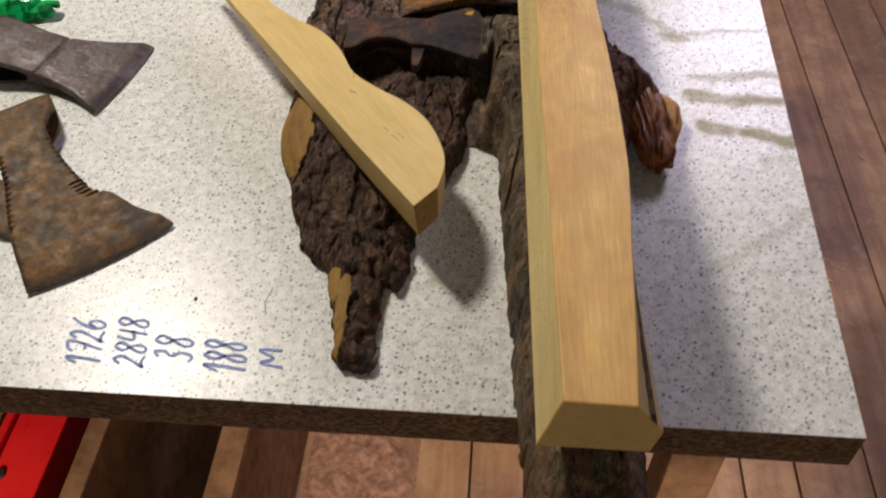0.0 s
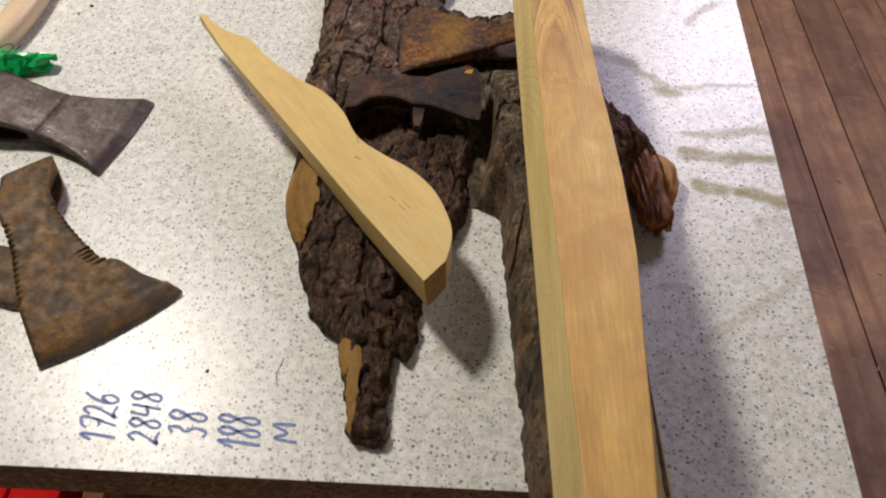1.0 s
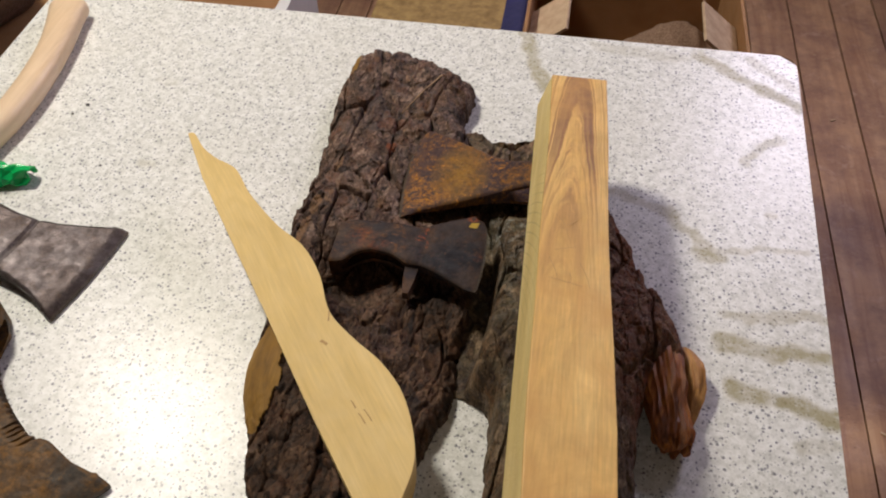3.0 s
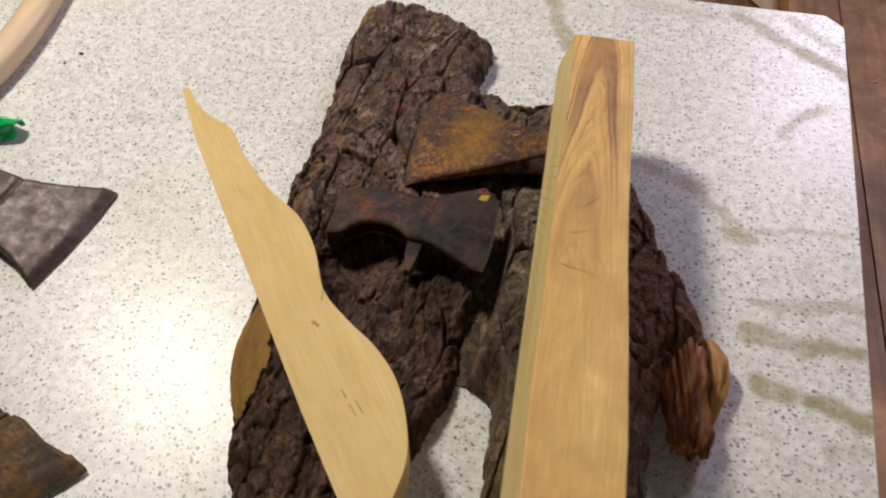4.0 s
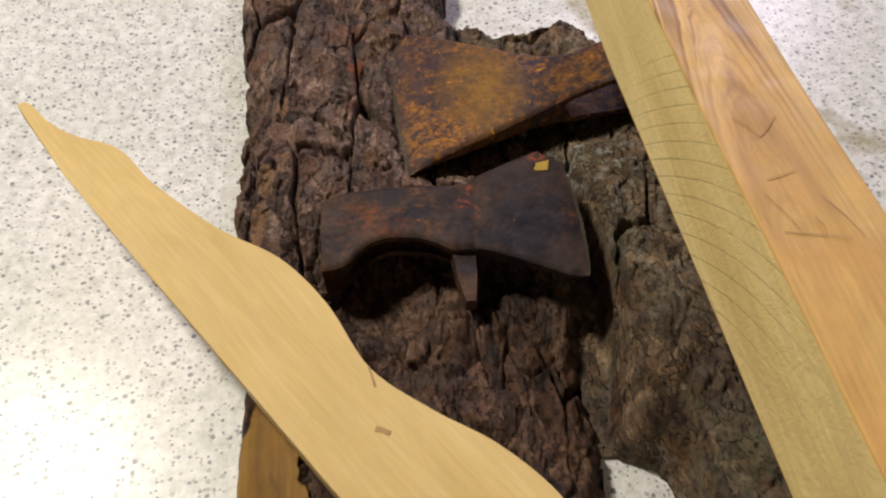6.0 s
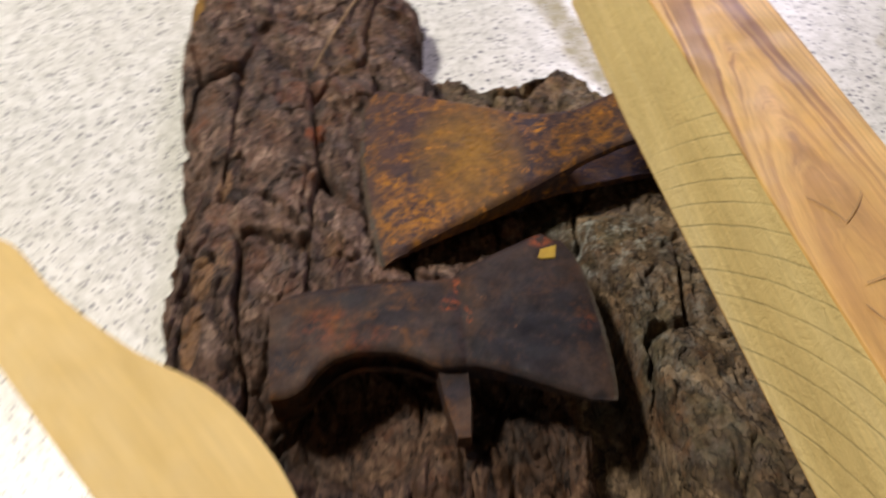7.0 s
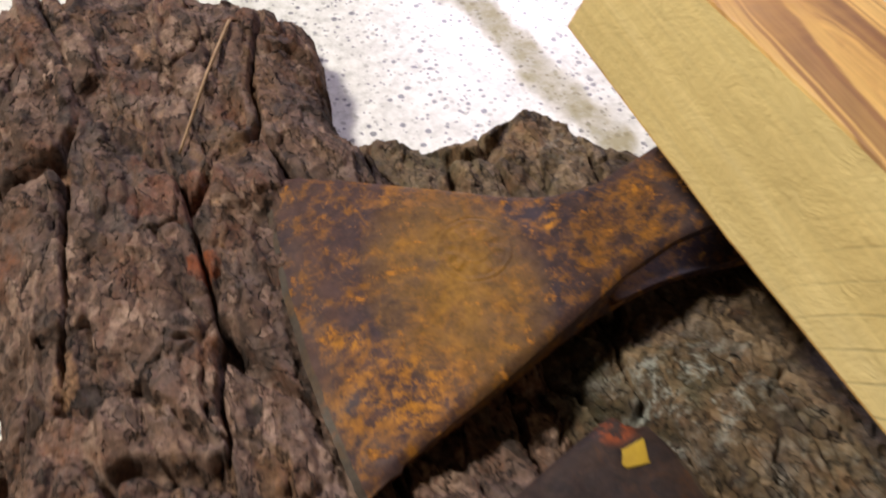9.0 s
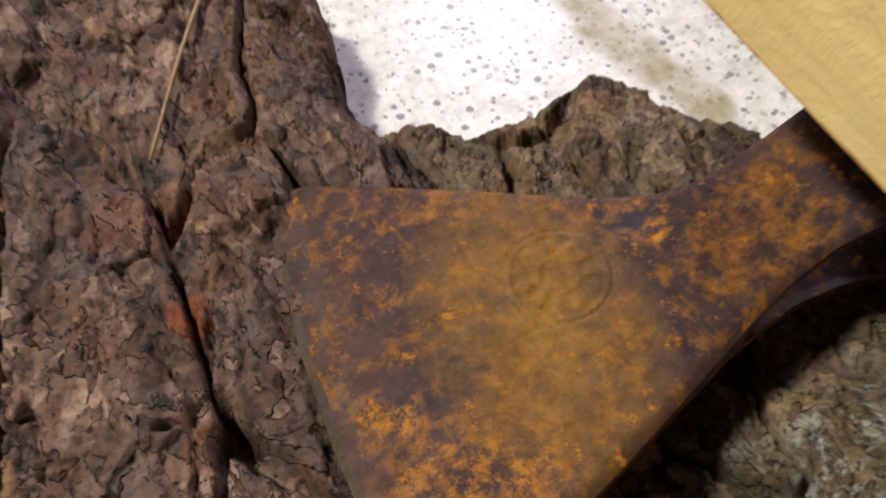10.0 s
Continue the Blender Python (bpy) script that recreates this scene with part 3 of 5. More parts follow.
    for lx, ly in ((-0.84, 0.12), (-0.84, 0.74), (-0.06, 0.12), (-0.06, 0.74)):
        part("leg", box(lx - 0.025, lx + 0.025, ly - 0.025, ly + 0.025, 0, TOP - 0.0377, 0.004), CRATE, tab)
    part("edge_batten", box(-0.60, -0.262, 0.0035, 0.02, 0.7085, 0.7123, 0.001), CARDBOARD, tab, "thin orange strip under the board's edge")


# ---- bark slabs ----
def bark_slab(name, outline, rows, crest, reach, rim, material, look_for, label, seed, ragged=0.006, dips=(), calm=()):
    """A slab on the table: a fine sheet inside an outline, arched, furrowed and flaked, with skirts down to its underside. look_for(x, y, d) -> extra attributes and the mask of bare wood."""
    poly = spline(outline, 6)
    lo, hi = poly.min(0) - 0.012, poly.max(0) + 0.012
    xs = np.arange(lo[0], hi[0], 0.00075)
    ys = np.concatenate([np.arange(a, b, s) for a, b, s in rows])
    ys = ys[(ys > lo[1]) & (ys < hi[1])]
    x, y = np.meshgrid(xs, ys)

    def edge(px, py):
        amount = np.full(px.shape, ragged)
        for cx, cy, rx, ry in calm:
            amount = amount * (1 - 0.9 * np.exp(-((px - cx) / rx) ** 2 - ((py - cy) / ry) ** 2))
        wx = px + amount * (fbm(px * 70, py * 55, 4, seed) - 0.5) * 2 + 0.37 * amount * (cells(px * 210, py * 130, seed + 3)[2] - 0.5)
        wy = py + amount * (fbm(px * 70, py * 55, 4, seed + 50) - 0.5) * 2
        return inside_distance(wx, wy, poly)

    d = edge(x, y)
    gx, gy = np.gradient(d, xs, axis=1), np.gradient(d, ys, axis=0)
    g2 = np.maximum(gx * gx + gy * gy, 0.3)
    pull = (d < 0) & (d > -0.003)
    x, y = np.where(pull, x - d * gx / g2, x), np.where(pull, y - d * gy / g2, y)
    dd = np.maximum(d, 0)
    arch = np.sqrt(1 - (1 - np.clip(dd / reach, 0, 1)) ** 2)
    peak = np.interp(y, *crest)
    z = rim + (peak - rim) * arch
    for cx, cy, rx, ry, depth in dips:
        z = z - depth * np.exp(-(((x - cx) / rx) ** 2 + ((y - cy) / ry) ** 2) ** 2)
    # warped coordinates for plates and furrows
    ux = x + 0.012 * (fbm(x * 55, y * 36, 5, seed + 1) - 0.5)
    uy = y + 0.020 * (fbm(x * 55, y * 36, 5, seed + 2) - 0.5)
    rough, extra, bare = look_for(x, y, dd)
    f1, f2, big = cells(ux * 30, uy * 8.5, seed + 20)
    deep = smoothstep(0.38, 0.60, fbm(x * 24, y * 11, 3, seed + 30))
    furrow = (1 - smoothstep(0.0004, 0.0026, (f2 - f1) / 30)) * (0.15 + 0.85 * deep)
    p1, p2, plate = cells(ux * 66, uy * 30, seed + 21)
    q1, q2, flake = cells(ux * 170 + 3 * plate, uy * 95, seed + 22)
    r1, r2, chip = cells(ux * 400, uy * 260 + 5 * flake, seed + 23)
    crack = (1 - smoothstep(0.0, 0.0015, (p2 - p1) / 66)) * smoothstep(0.4, 0.6, fbm(x * 60, y * 40, 3, seed + 31))
    # flaking layers: a rounded landscape cut into sharp steps, so that scale lies on scale
    hill = fbm(ux * 50, uy * 26, 3, seed + 40, 0.55)
    level = hill * 15 + 2.2 * plate
    step = np.floor(level) + smoothstep(0.80, 1.0, level - np.floor(level))
    fine_level = fbm(ux * 120, uy * 66, 3, seed + 41, 0.55) * 9 + 3 * flake
    fine_step = np.floor(fine_level) + smoothstep(0.75, 1.0, fine_level - np.floor(fine_level))
    relief = 0.0022 * (big - 0.5) + 0.0020 * (plate - 0.5) * rough + 0.0005 * (step - 8.6) * (0.55 + 0.45 * rough) + 0.0006 * (fine_step - 6) + 0.0007 * (flake - 0.5) * rough
    relief = relief + 0.0007 * (fbm(ux * 300, uy * 200, 2, seed + 44) - 0.5)
    block, _, lump = cells((x + 0.4 * (ux - x)) * 88, (y + 0.4 * (uy - y)) * 80, seed + 70)
    chunky = np.clip((rough - 1) / 1.1, 0, 1)
    relief = relief * (1 - 0.55 * chunky) + chunky * 0.0085 * (lump - 0.5)
    plate = np.where(chunky > 0.5, lump, plate)
    relief = relief - (1 - chunky) * 0.0085 * furrow - 0.0030 * crack
    tone_step = lattice(np.floor(level), np.floor(40 * plate), seed + 60)
    tone_fine = lattice(np.floor(fine_level), np.floor(40 * flake), seed + 61)
    wavy = 0.0012 * np.sin(y * 260 + 4 * fbm(x * 40, y * 40, 3, seed + 9))
    z = z + np.where(bare, 0.04 * relief + 0.06 * wavy, relief) * smoothstep(0, 0.004, dd + 0.0015)
    z = np.maximum(z, 0.0018) + TOP
    keep = (d[:-1, :-1] > -0.001) & (d[1:, :-1] > -0.001) & (d[:-1, 1:] > -0.001) & (d[1:, 1:] > -0.001)
    idx = np.arange(x.size).reshape(x.shape)
    quads = np.stack([idx[:-1, :-1], idx[:-1, 1:], idx[1:, 1:], idx[1:, :-1]], -1)[keep]
    # skirt: edges that belong to one quad only
    e = np.concatenate([quads[:, [0, 1]], quads[:, [1, 2]], quads[:, [2, 3]], quads[:, [3, 0]]])
    key = np.sort(e, 1)
    _, first, count = np.unique(key[:, 0] * x.size + key[:, 1], return_index=True, return_counts=True)
    rimmed = e[first[count == 1]]
    coords = np.stack([x, y, z], -1).reshape(-1, 3)
    tones = {"plate": 0.5 * plate + 0.5 * tone_step, "flake": 0.5 * tone_fine + 0.5 * tone_step, **extra}
    slab = thing(name, (float(poly[:, 0].mean()), float(poly[:, 1].mean()), TOP), label, "bark")
    bare_q = bare.reshape(-1)[quads].sum(1) >= 3

    def sheet(part_name, qs, mat, text, skirt):
        used = np.unique(np.concatenate([qs.ravel(), skirt.ravel()]))
        remap = np.full(x.size, -1)
        remap[used] = np.arange(len(used))
        v, f = coords[used], remap[qs]
        att = {k: np.asarray(a).reshape(-1)[used] for k, a in tones.items()}
        if len(skirt):
            s = remap[skirt]
            low = np.unique(s)
            down = np.full(len(used), -1)
            down[low] = len(used) + np.arange(len(low))
            foot = v[low].copy()
            foot[:, 2] = TOP + 0.0003
            v = np.concatenate([v, foot])
            f = np.concatenate([f, np.stack([s[:, 1], s[:, 0], down[s[:, 0]], down[s[:, 1]]], -1)])
            att = {k: np.concatenate([a, a[low]]) for k, a in att.items()}
        link_mesh(part_name, v, f.tolist(), mat, slab, text, True, None, att)

    sheet("bark_sheet", quads[~bare_q], material, "", rimmed)
    if bare_q.any():
        sheet("bare_wood", quads[bare_q], WOOD_RAW, "smooth orange-yellow inner wood", np.zeros((0, 2), dtype=int))
    return slab


def blob(x, y, cx, cy, rx, ry, seed):
    return np.hypot((x - cx) / rx, (y - cy) / ry) + 0.7 * (fbm(x * 130, y * 130, 3, seed) - 0.5) < 1


def long_slab():
    outline = [(-0.476, 0.695), (-0.457, 0.715), (-0.424, 0.722), (-0.387, 0.711), (-0.358, 0.694), (-0.334, 0.684), (-0.330, 0.655), (-0.333, 0.622),
               (-0.320, 0.585), (-0.300, 0.52), (-0.296, 0.45), (-0.296, 0.38), (-0.293, 0.32), (-0.294, 0.288), (-0.298, 0.262), (-0.306, 0.235), (-0.325, 0.19),
               (-0.332, 0.15), (-0.333, 0.108), (-0.346, 0.112), (-0.348, 0.077), (-0.347, 0.042), (-0.355, 0.028), (-0.374, 0.036), (-0.382, 0.07),
               (-0.393, 0.118), (-0.404, 0.128), (-0.424, 0.152), (-0.432, 0.18), (-0.448, 0.228), (-0.460, 0.258), (-0.465, 0.29), (-0.462, 0.333),
               (-0.470, 0.40), (-0.472, 0.47), (-0.471, 0.55), (-0.474, 0.63)]

    def marks(x, y, d):
        rough = 1.0 + 1.1 * (1 - smoothstep(0.20, 0.27, y)) * (y > 0.02)
        bare = blob(x, y, -0.450, 0.270, 0.020, 0.050, 5) | blob(x, y, -0.388, 0.103, 0.008, 0.016, 6) | blob(x, y, -0.377, 0.07, 0.0055, 0.045, 7) | blob(x, y, -0.466, 0.682, 0.006, 0.018, 8)
        tan = np.zeros(x.shape)
        for cx, cy, rx, ry, s in ((-0.453, 0.462, 0.0055, 0.010, 21), (-0.457, 0.432, 0.005, 0.015, 22), (-0.459, 0.395, 0.006, 0.014, 23), (-0.444, 0.520, 0.005, 0.011, 24), (-0.392, 0.47, 0.006, 0.009, 25), (-0.383, 0.60, 0.010, 0.014, 26), (-0.362, 0.628, 0.007, 0.018, 27)):
            tan = np.maximum(tan, blob(x, y, cx, cy, rx, ry, s) * (0.9 if cx < -0.44 else 0.45))
        red = np.maximum(0.95 * blob(x, y, -0.397, 0.549, 0.0055, 0.006, 31), 0.40 * blob(x, y, -0.402, 0.580, 0.014, 0.010, 32))
        old = 1 - smoothstep(0.34, 0.47, y + 0.10 * (fbm(x * 22, y * 22, 4, 71) - 0.5))
        return rough, {"lichen": np.zeros(x.shape), "tan": tan, "red": red, "old": old}, bare

    crest = ([0.02, 0.06, 0.12, 0.2, 0.28, 0.4, 0.5, 0.6, 0.68, 0.72], [0.014, 0.016, 0.020, 0.024, 0.033, 0.034, 0.032, 0.034, 0.0375, 0.0375])
    rows = [(0.0, 0.38, 0.0013), (0.38, 0.74, 0.00075)]
    bark_slab("bark_slab", outline, rows, crest, 0.034, 0.007, BARK_DARK, marks, "long dark furrowed pine bark slab lying on the table", 11, dips=((-0.380, 0.395, 0.058, 0.034, 0.026), (-0.325, 0.47, 0.04, 0.03, 0.012), (-0.338, 0.515, 0.050, 0.062, 0.009), (-0.322, 0.40, 0.03, 0.03, 0.012), (-0.325, 0.315, 0.036, 0.060, 0.015), (-0.395, 0.350, 0.030, 0.040, 0.016)), calm=((-0.464, 0.275, 0.03, 0.05),))


def wide_slab():
    outline = [(-0.327, 0.612), (-0.300, 0.604), (-0.276, 0.603), (-0.250, 0.611), (-0.226, 0.578), (-0.20, 0.545), (-0.168, 0.498), (-0.143, 0.43),
               (-0.122, 0.393), (-0.112, 0.362), (-0.109, 0.335), (-0.135, 0.315), (-0.148, 0.27), (-0.150, 0.22), (-0.155, 0.12), (-0.160, 0.03), (-0.159, -0.05),
               (-0.152, -0.13), (-0.17, -0.19), (-0.21, -0.20), (-0.229, -0.12), (-0.238, -0.03), (-0.244, 0.035), (-0.250, 0.10), (-0.256, 0.18),
               (-0.260, 0.245), (-0.265, 0.272), (-0.282, 0.284), (-0.299, 0.293), (-0.300, 0.34), (-0.299, 0.39), (-0.299, 0.46), (-0.306, 0.53), (-0.320, 0.58)]

    def marks(x, y, d):
        lichen = np.maximum(np.exp(-(np.hypot((x + 0.262) / 0.022, (y - 0.462) / 0.020)) ** 2) * 1.4, 0.35 * np.exp(-(np.hypot((x + 0.25) / 0.03, (y - 0.40) / 0.05)) ** 2))
        lichen = np.maximum(lichen, 0.7 * np.exp(-(np.hypot((x + 0.243) / 0.015, (y - 0.585) / 0.010)) ** 2))
        bare = blob(x, y, -0.251, -0.01, 0.006, 0.035, 9) | blob(x, y, -0.268, 0.165, 0.005, 0.012, 4)
        flank = smoothstep(-0.19, -0.165, x) * smoothstep(0.2, 0.3, y)
        red = flank * (0.58 + 0.4 * (1 - smoothstep(0.003, 0.012, d)))
        tan = 0.6 * (fbm(x * 60, y * 45, 4, 91) > 0.51) * (1 - smoothstep(0.16, 0.24, y))
        tan = np.maximum(tan, 0.5 * blob(x, y, -0.272, 0.592, 0.022, 0.010, 33))
        return np.full(x.shape, 0.72), {"lichen": np.clip(lichen, 0, 1), "tan": tan, "red": red}, bare

    crest = ([-0.22, -0.08, 0.03, 0.1, 0.225, 0.31, 0.40, 0.463, 0.52, 0.6], [0.095, 0.1035, 0.0945, 0.085, 0.074, 0.064, 0.041, 0.027, 0.018, 0.012])
    rows = [(-0.22, 0.2, 0.002), (0.2, 0.38, 0.0013), (0.38, 0.64, 0.00075)]
    slab = bark_slab("bark_slab", outline, rows, crest, 0.052, 0.006, BARK_GREY, marks, "thick grey-brown bark slab with lichen under the beam", 29, 0.004, ((-0.25, 0.505, 0.05, 0.03, 0.010), (-0.292, 0.365, 0.018, 0.085, 0.075)))
    branch_stub(slab)


def branch_stub(slab):
    """The broken branch on the slab's flank: a fibrous barrel with a torn end, and a pale splinter beside it."""

    def barrel(name, line, radii, ring, fibre, tear, squash, mat, text, seed):
        pts = spline(line, 12, False)
        verts, faces, n = [], [], len(pts)
        for k, c in enumerate(pts):
            a = k / (n - 1)
            r = np.interp(a, *radii)
            for j in range(ring):
                w = 2 * math.pi * j / ring
                ridge = float(fbm(np.array([3.4 * math.cos(w) + 9]), np.array([3.4 * math.sin(w) + 1.1 * a]), 4, seed, 0.7)[0]) - 0.5
                lump = float(fbm(np.array([1.2 * math.cos(w) + 4 * a]), np.array([1.2 * math.sin(w) + 2 * a]), 3, seed + 5)[0]) - 0.5
                rr = r * (1 + fibre * ridge + 0.5 * lump)
                pull = tear * a ** 4 * (2 * float(lattice(np.array([j // 2]), np.array([3]), seed)[0]) - 1.1)
                verts.append((c[0] + rr * math.cos(w), c[1] + pull, max(TOP + 0.0005, c[2] + squash * rr * math.sin(w))))
        for k in range(n - 1):
            for j in range(ring):
                a, b = k * ring + j, k * ring + (j + 1) % ring
                faces.append((a, b, b + ring, a + ring))
        faces += [tuple(range(ring - 1, -1, -1)), tuple(range((n - 1) * ring, n * ring))]
        link_mesh(name, verts, faces, mat, slab, text, False)

    barrel("branch_stub", [(-0.134, 0.352, 0.770), (-0.129, 0.325, 0.772), (-0.125, 0.298, 0.770), (-0.122, 0.275, 0.767), (-0.1215, 0.260, 0.764)],
           ([0, 0.15, 0.45, 0.85, 0.95, 1], [0.012, 0.0175, 0.0170, 0.0150, 0.0135, 0.008]), 56, 0.75, 0.006, 0.9, STUB_WOOD, "broken reddish-brown resinous branch stub", 77)
    barrel("splinter", [(-0.112, 0.352, 0.766), (-0.106, 0.334, 0.766), (-0.103, 0.316, 0.763), (-0.105, 0.300, 0.759), (-0.108, 0.286, 0.755)],
           ([0, 0.2, 0.5, 0.8, 1], [0.006, 0.0095, 0.0085, 0.0055, 0.002]), 24, 0.6, 0.004, 0.8, SPLINTER_WOOD, "pale orange torn splinter of wood", 91)


# ---- timber ----
def beam():
    """A sawn length of birch with sloping sides; it rests on the thick slab and on an axe's socket."""
    top = lambda y: 0.8965 - 0.053 * (y + 0.03)
    n, verts = 48, []
    for k in range(n + 1):
        t = k / n
        y = -0.081 + t * 0.660
        zt = top(y)
        wob = 0.0006 * math.sin(9 * t) + 0.0004 * math.sin(23 * t + 1)
        lt = -0.2240 - 0.0210 * t + wob
        rt = np.interp(t, [0, 0.1, 0.3, 0.42, 0.5, 0.6, 0.8, 1], [-0.1855, -0.1815, -0.1755, -0.1760, -0.1790, -0.1840, -0.1900, -0.1945]) + wob
        lb, rb = -0.2345 - 0.0225 * t, np.interp(t, [0, 0.15, 0.3, 0.42, 0.6, 1], [-0.1680, -0.1735, -0.1765, -0.1780, -0.1865, -0.1965])
        drop = np.interp(t, [0, 0.85, 1], [0.0460, 0.0468, 0.0420])
        back = 0.006 * smoothstep(0.9, 1, t)
        for px, pz, dy in ((lb, zt - drop, back), (lt, zt, 0), (rt, zt - 0.001, 0), (rb, zt - 0.0245, back / 2), (rb - 0.004, zt - drop, back), ):
            verts.append((px, y + dy, pz))
    faces, slots, m = [], [], 5
    for k in range(n):
        for j in range(m):
            a, b = k * m + j, k * m + (j + 1) % m
            faces.append((a, b, b + m, a + m))
            slots.append((1, 0, 1, 1, 1)[j])
    faces += [tuple(range(m - 1, -1, -1)), tuple(range(n * m, n * m + m))]
    slots += [2, 2]
    heart = [float(smoothstep(0.26, 0.50, v[1])) for v in verts]
    sawn = [float(smoothstep(0.2, 0.33, v[1]) * (1 - smoothstep(0.42, 0.47, v[1]))) for v in verts]
    ob = link_mesh("timber_beam", verts, faces, [BEAM_TOP, BEAM_SIDE, BEAM_END], slots=slots, attributes={"heart": heart, "sawn": sawn})
    bm = bmesh.new()
    bm.from_mesh(ob.data)
    bmesh.ops.recalc_face_normals(bm, faces=bm.faces)
    long = [e for e in bm.edges if len(e.link_faces) == 2 and e.calc_face_angle(0) > 0.3]
    bmesh.ops.bevel(bm, geom=long, offset=0.0011, segments=2, affect="EDGES", profile=0.6)
    bm.to_mesh(ob.data)
    bm.free()
    tagged(ob, "sawn yellow birch beam lying on the thick bark slab", "timber")
    # a strip of wane with bark left on the far arris, and two faint pencil ticks
    strip = []
    for k in range(15):
        y = -0.0805 + 0.012 * k
        strip.append((y, np.interp(y, [-0.08, 0.0, 0.1], [-0.1745, -0.1795, -0.1815]), np.interp(y, [-0.08, 0.0, 0.1], [0.8835, 0.8880, top(0.1) - 0.003])))
    v, f = [], []
    for k, (y, x, z) in enumerate(strip):
        w = 0.0035 * (0.6 + 0.8 * float(fbm(np.array([k * 0.7]), np.array([0.3]), 2, 5)[0])) * (1 - k / 18)
        v += [(x - w, y, z + 0.75 * w + 0.001), (x + 0.001, y, z + 0.0022), (x + w * 0.7, y, z - w), (x - 0.002, y, z - w)]
    for k in range(len(strip) - 1):
        for j in range(4):
            a, b = 4 * k + j, 4 * k + (j + 1) % 4
            f.append((a, b, b + 4, a + 4))
    f += [(3, 2, 1, 0), tuple(range(len(v) - 4, len(v)))]
    tones = {"plate": [0.5] * len(v), "flake": [0.4 + 0.5 * ((7 * i) % 5) / 5 for i in range(len(v))], "lichen": [0] * len(v)}
    wane = link_mesh("wane_bark", v, f, BARK_DARK, ob, "thin strip of bark left on the edge", True, None, tones)
    for a, b in (((-0.230, 0.338), (-0.222, 0.315)), ((-0.229, 0.317), (-0.204, 0.311)), ((-0.207, 0.334), (-0.199, 0.311)), ((-0.214, 0.323), (-0.213, 0.314)), ((-0.228, 0.385), (-0.220, 0.372)), ((-0.220, 0.372), (-0.209, 0.385)), ((-0.226, 0.346), (-0.211, 0.351))):
        ribbon("pencil_tick", [(*a, 0), (0.5 * (a[0] + b[0]) + 0.001, 0.5 * (a[1] + b[1]), 0), (*b, 0)], 0.00022, lambda x, y: top(y) + 0.0004, PENCIL, ob)


def ribbon(name, pts, half, height, mat, parent=None, label="", steps=6):
    """A flat stroke that follows a surface."""
    p = spline([q[:2] for q in pts], steps, False)
    tan = np.gradient(p, axis=0)
    tan /= np.maximum(np.linalg.norm(tan, axis=1, keepdims=True), 1e-9)
    nor = np.stack([-tan[:, 1], tan[:, 0]], -1)
    k = np.arange(len(p))
    w = half * (0.75 + 0.5 * soft_noise(k * 0.4, k * 0 + half * 1e4, 3))[:, None]
    verts = [(x, y, height(x, y)) for x, y in np.concatenate([p + nor * w, p - nor * w])]
    n = len(p)
    return link_mesh(name, verts, [(i, i + n, i + n + 1, i + 1) for i in range(n - 1)], mat, parent, label)


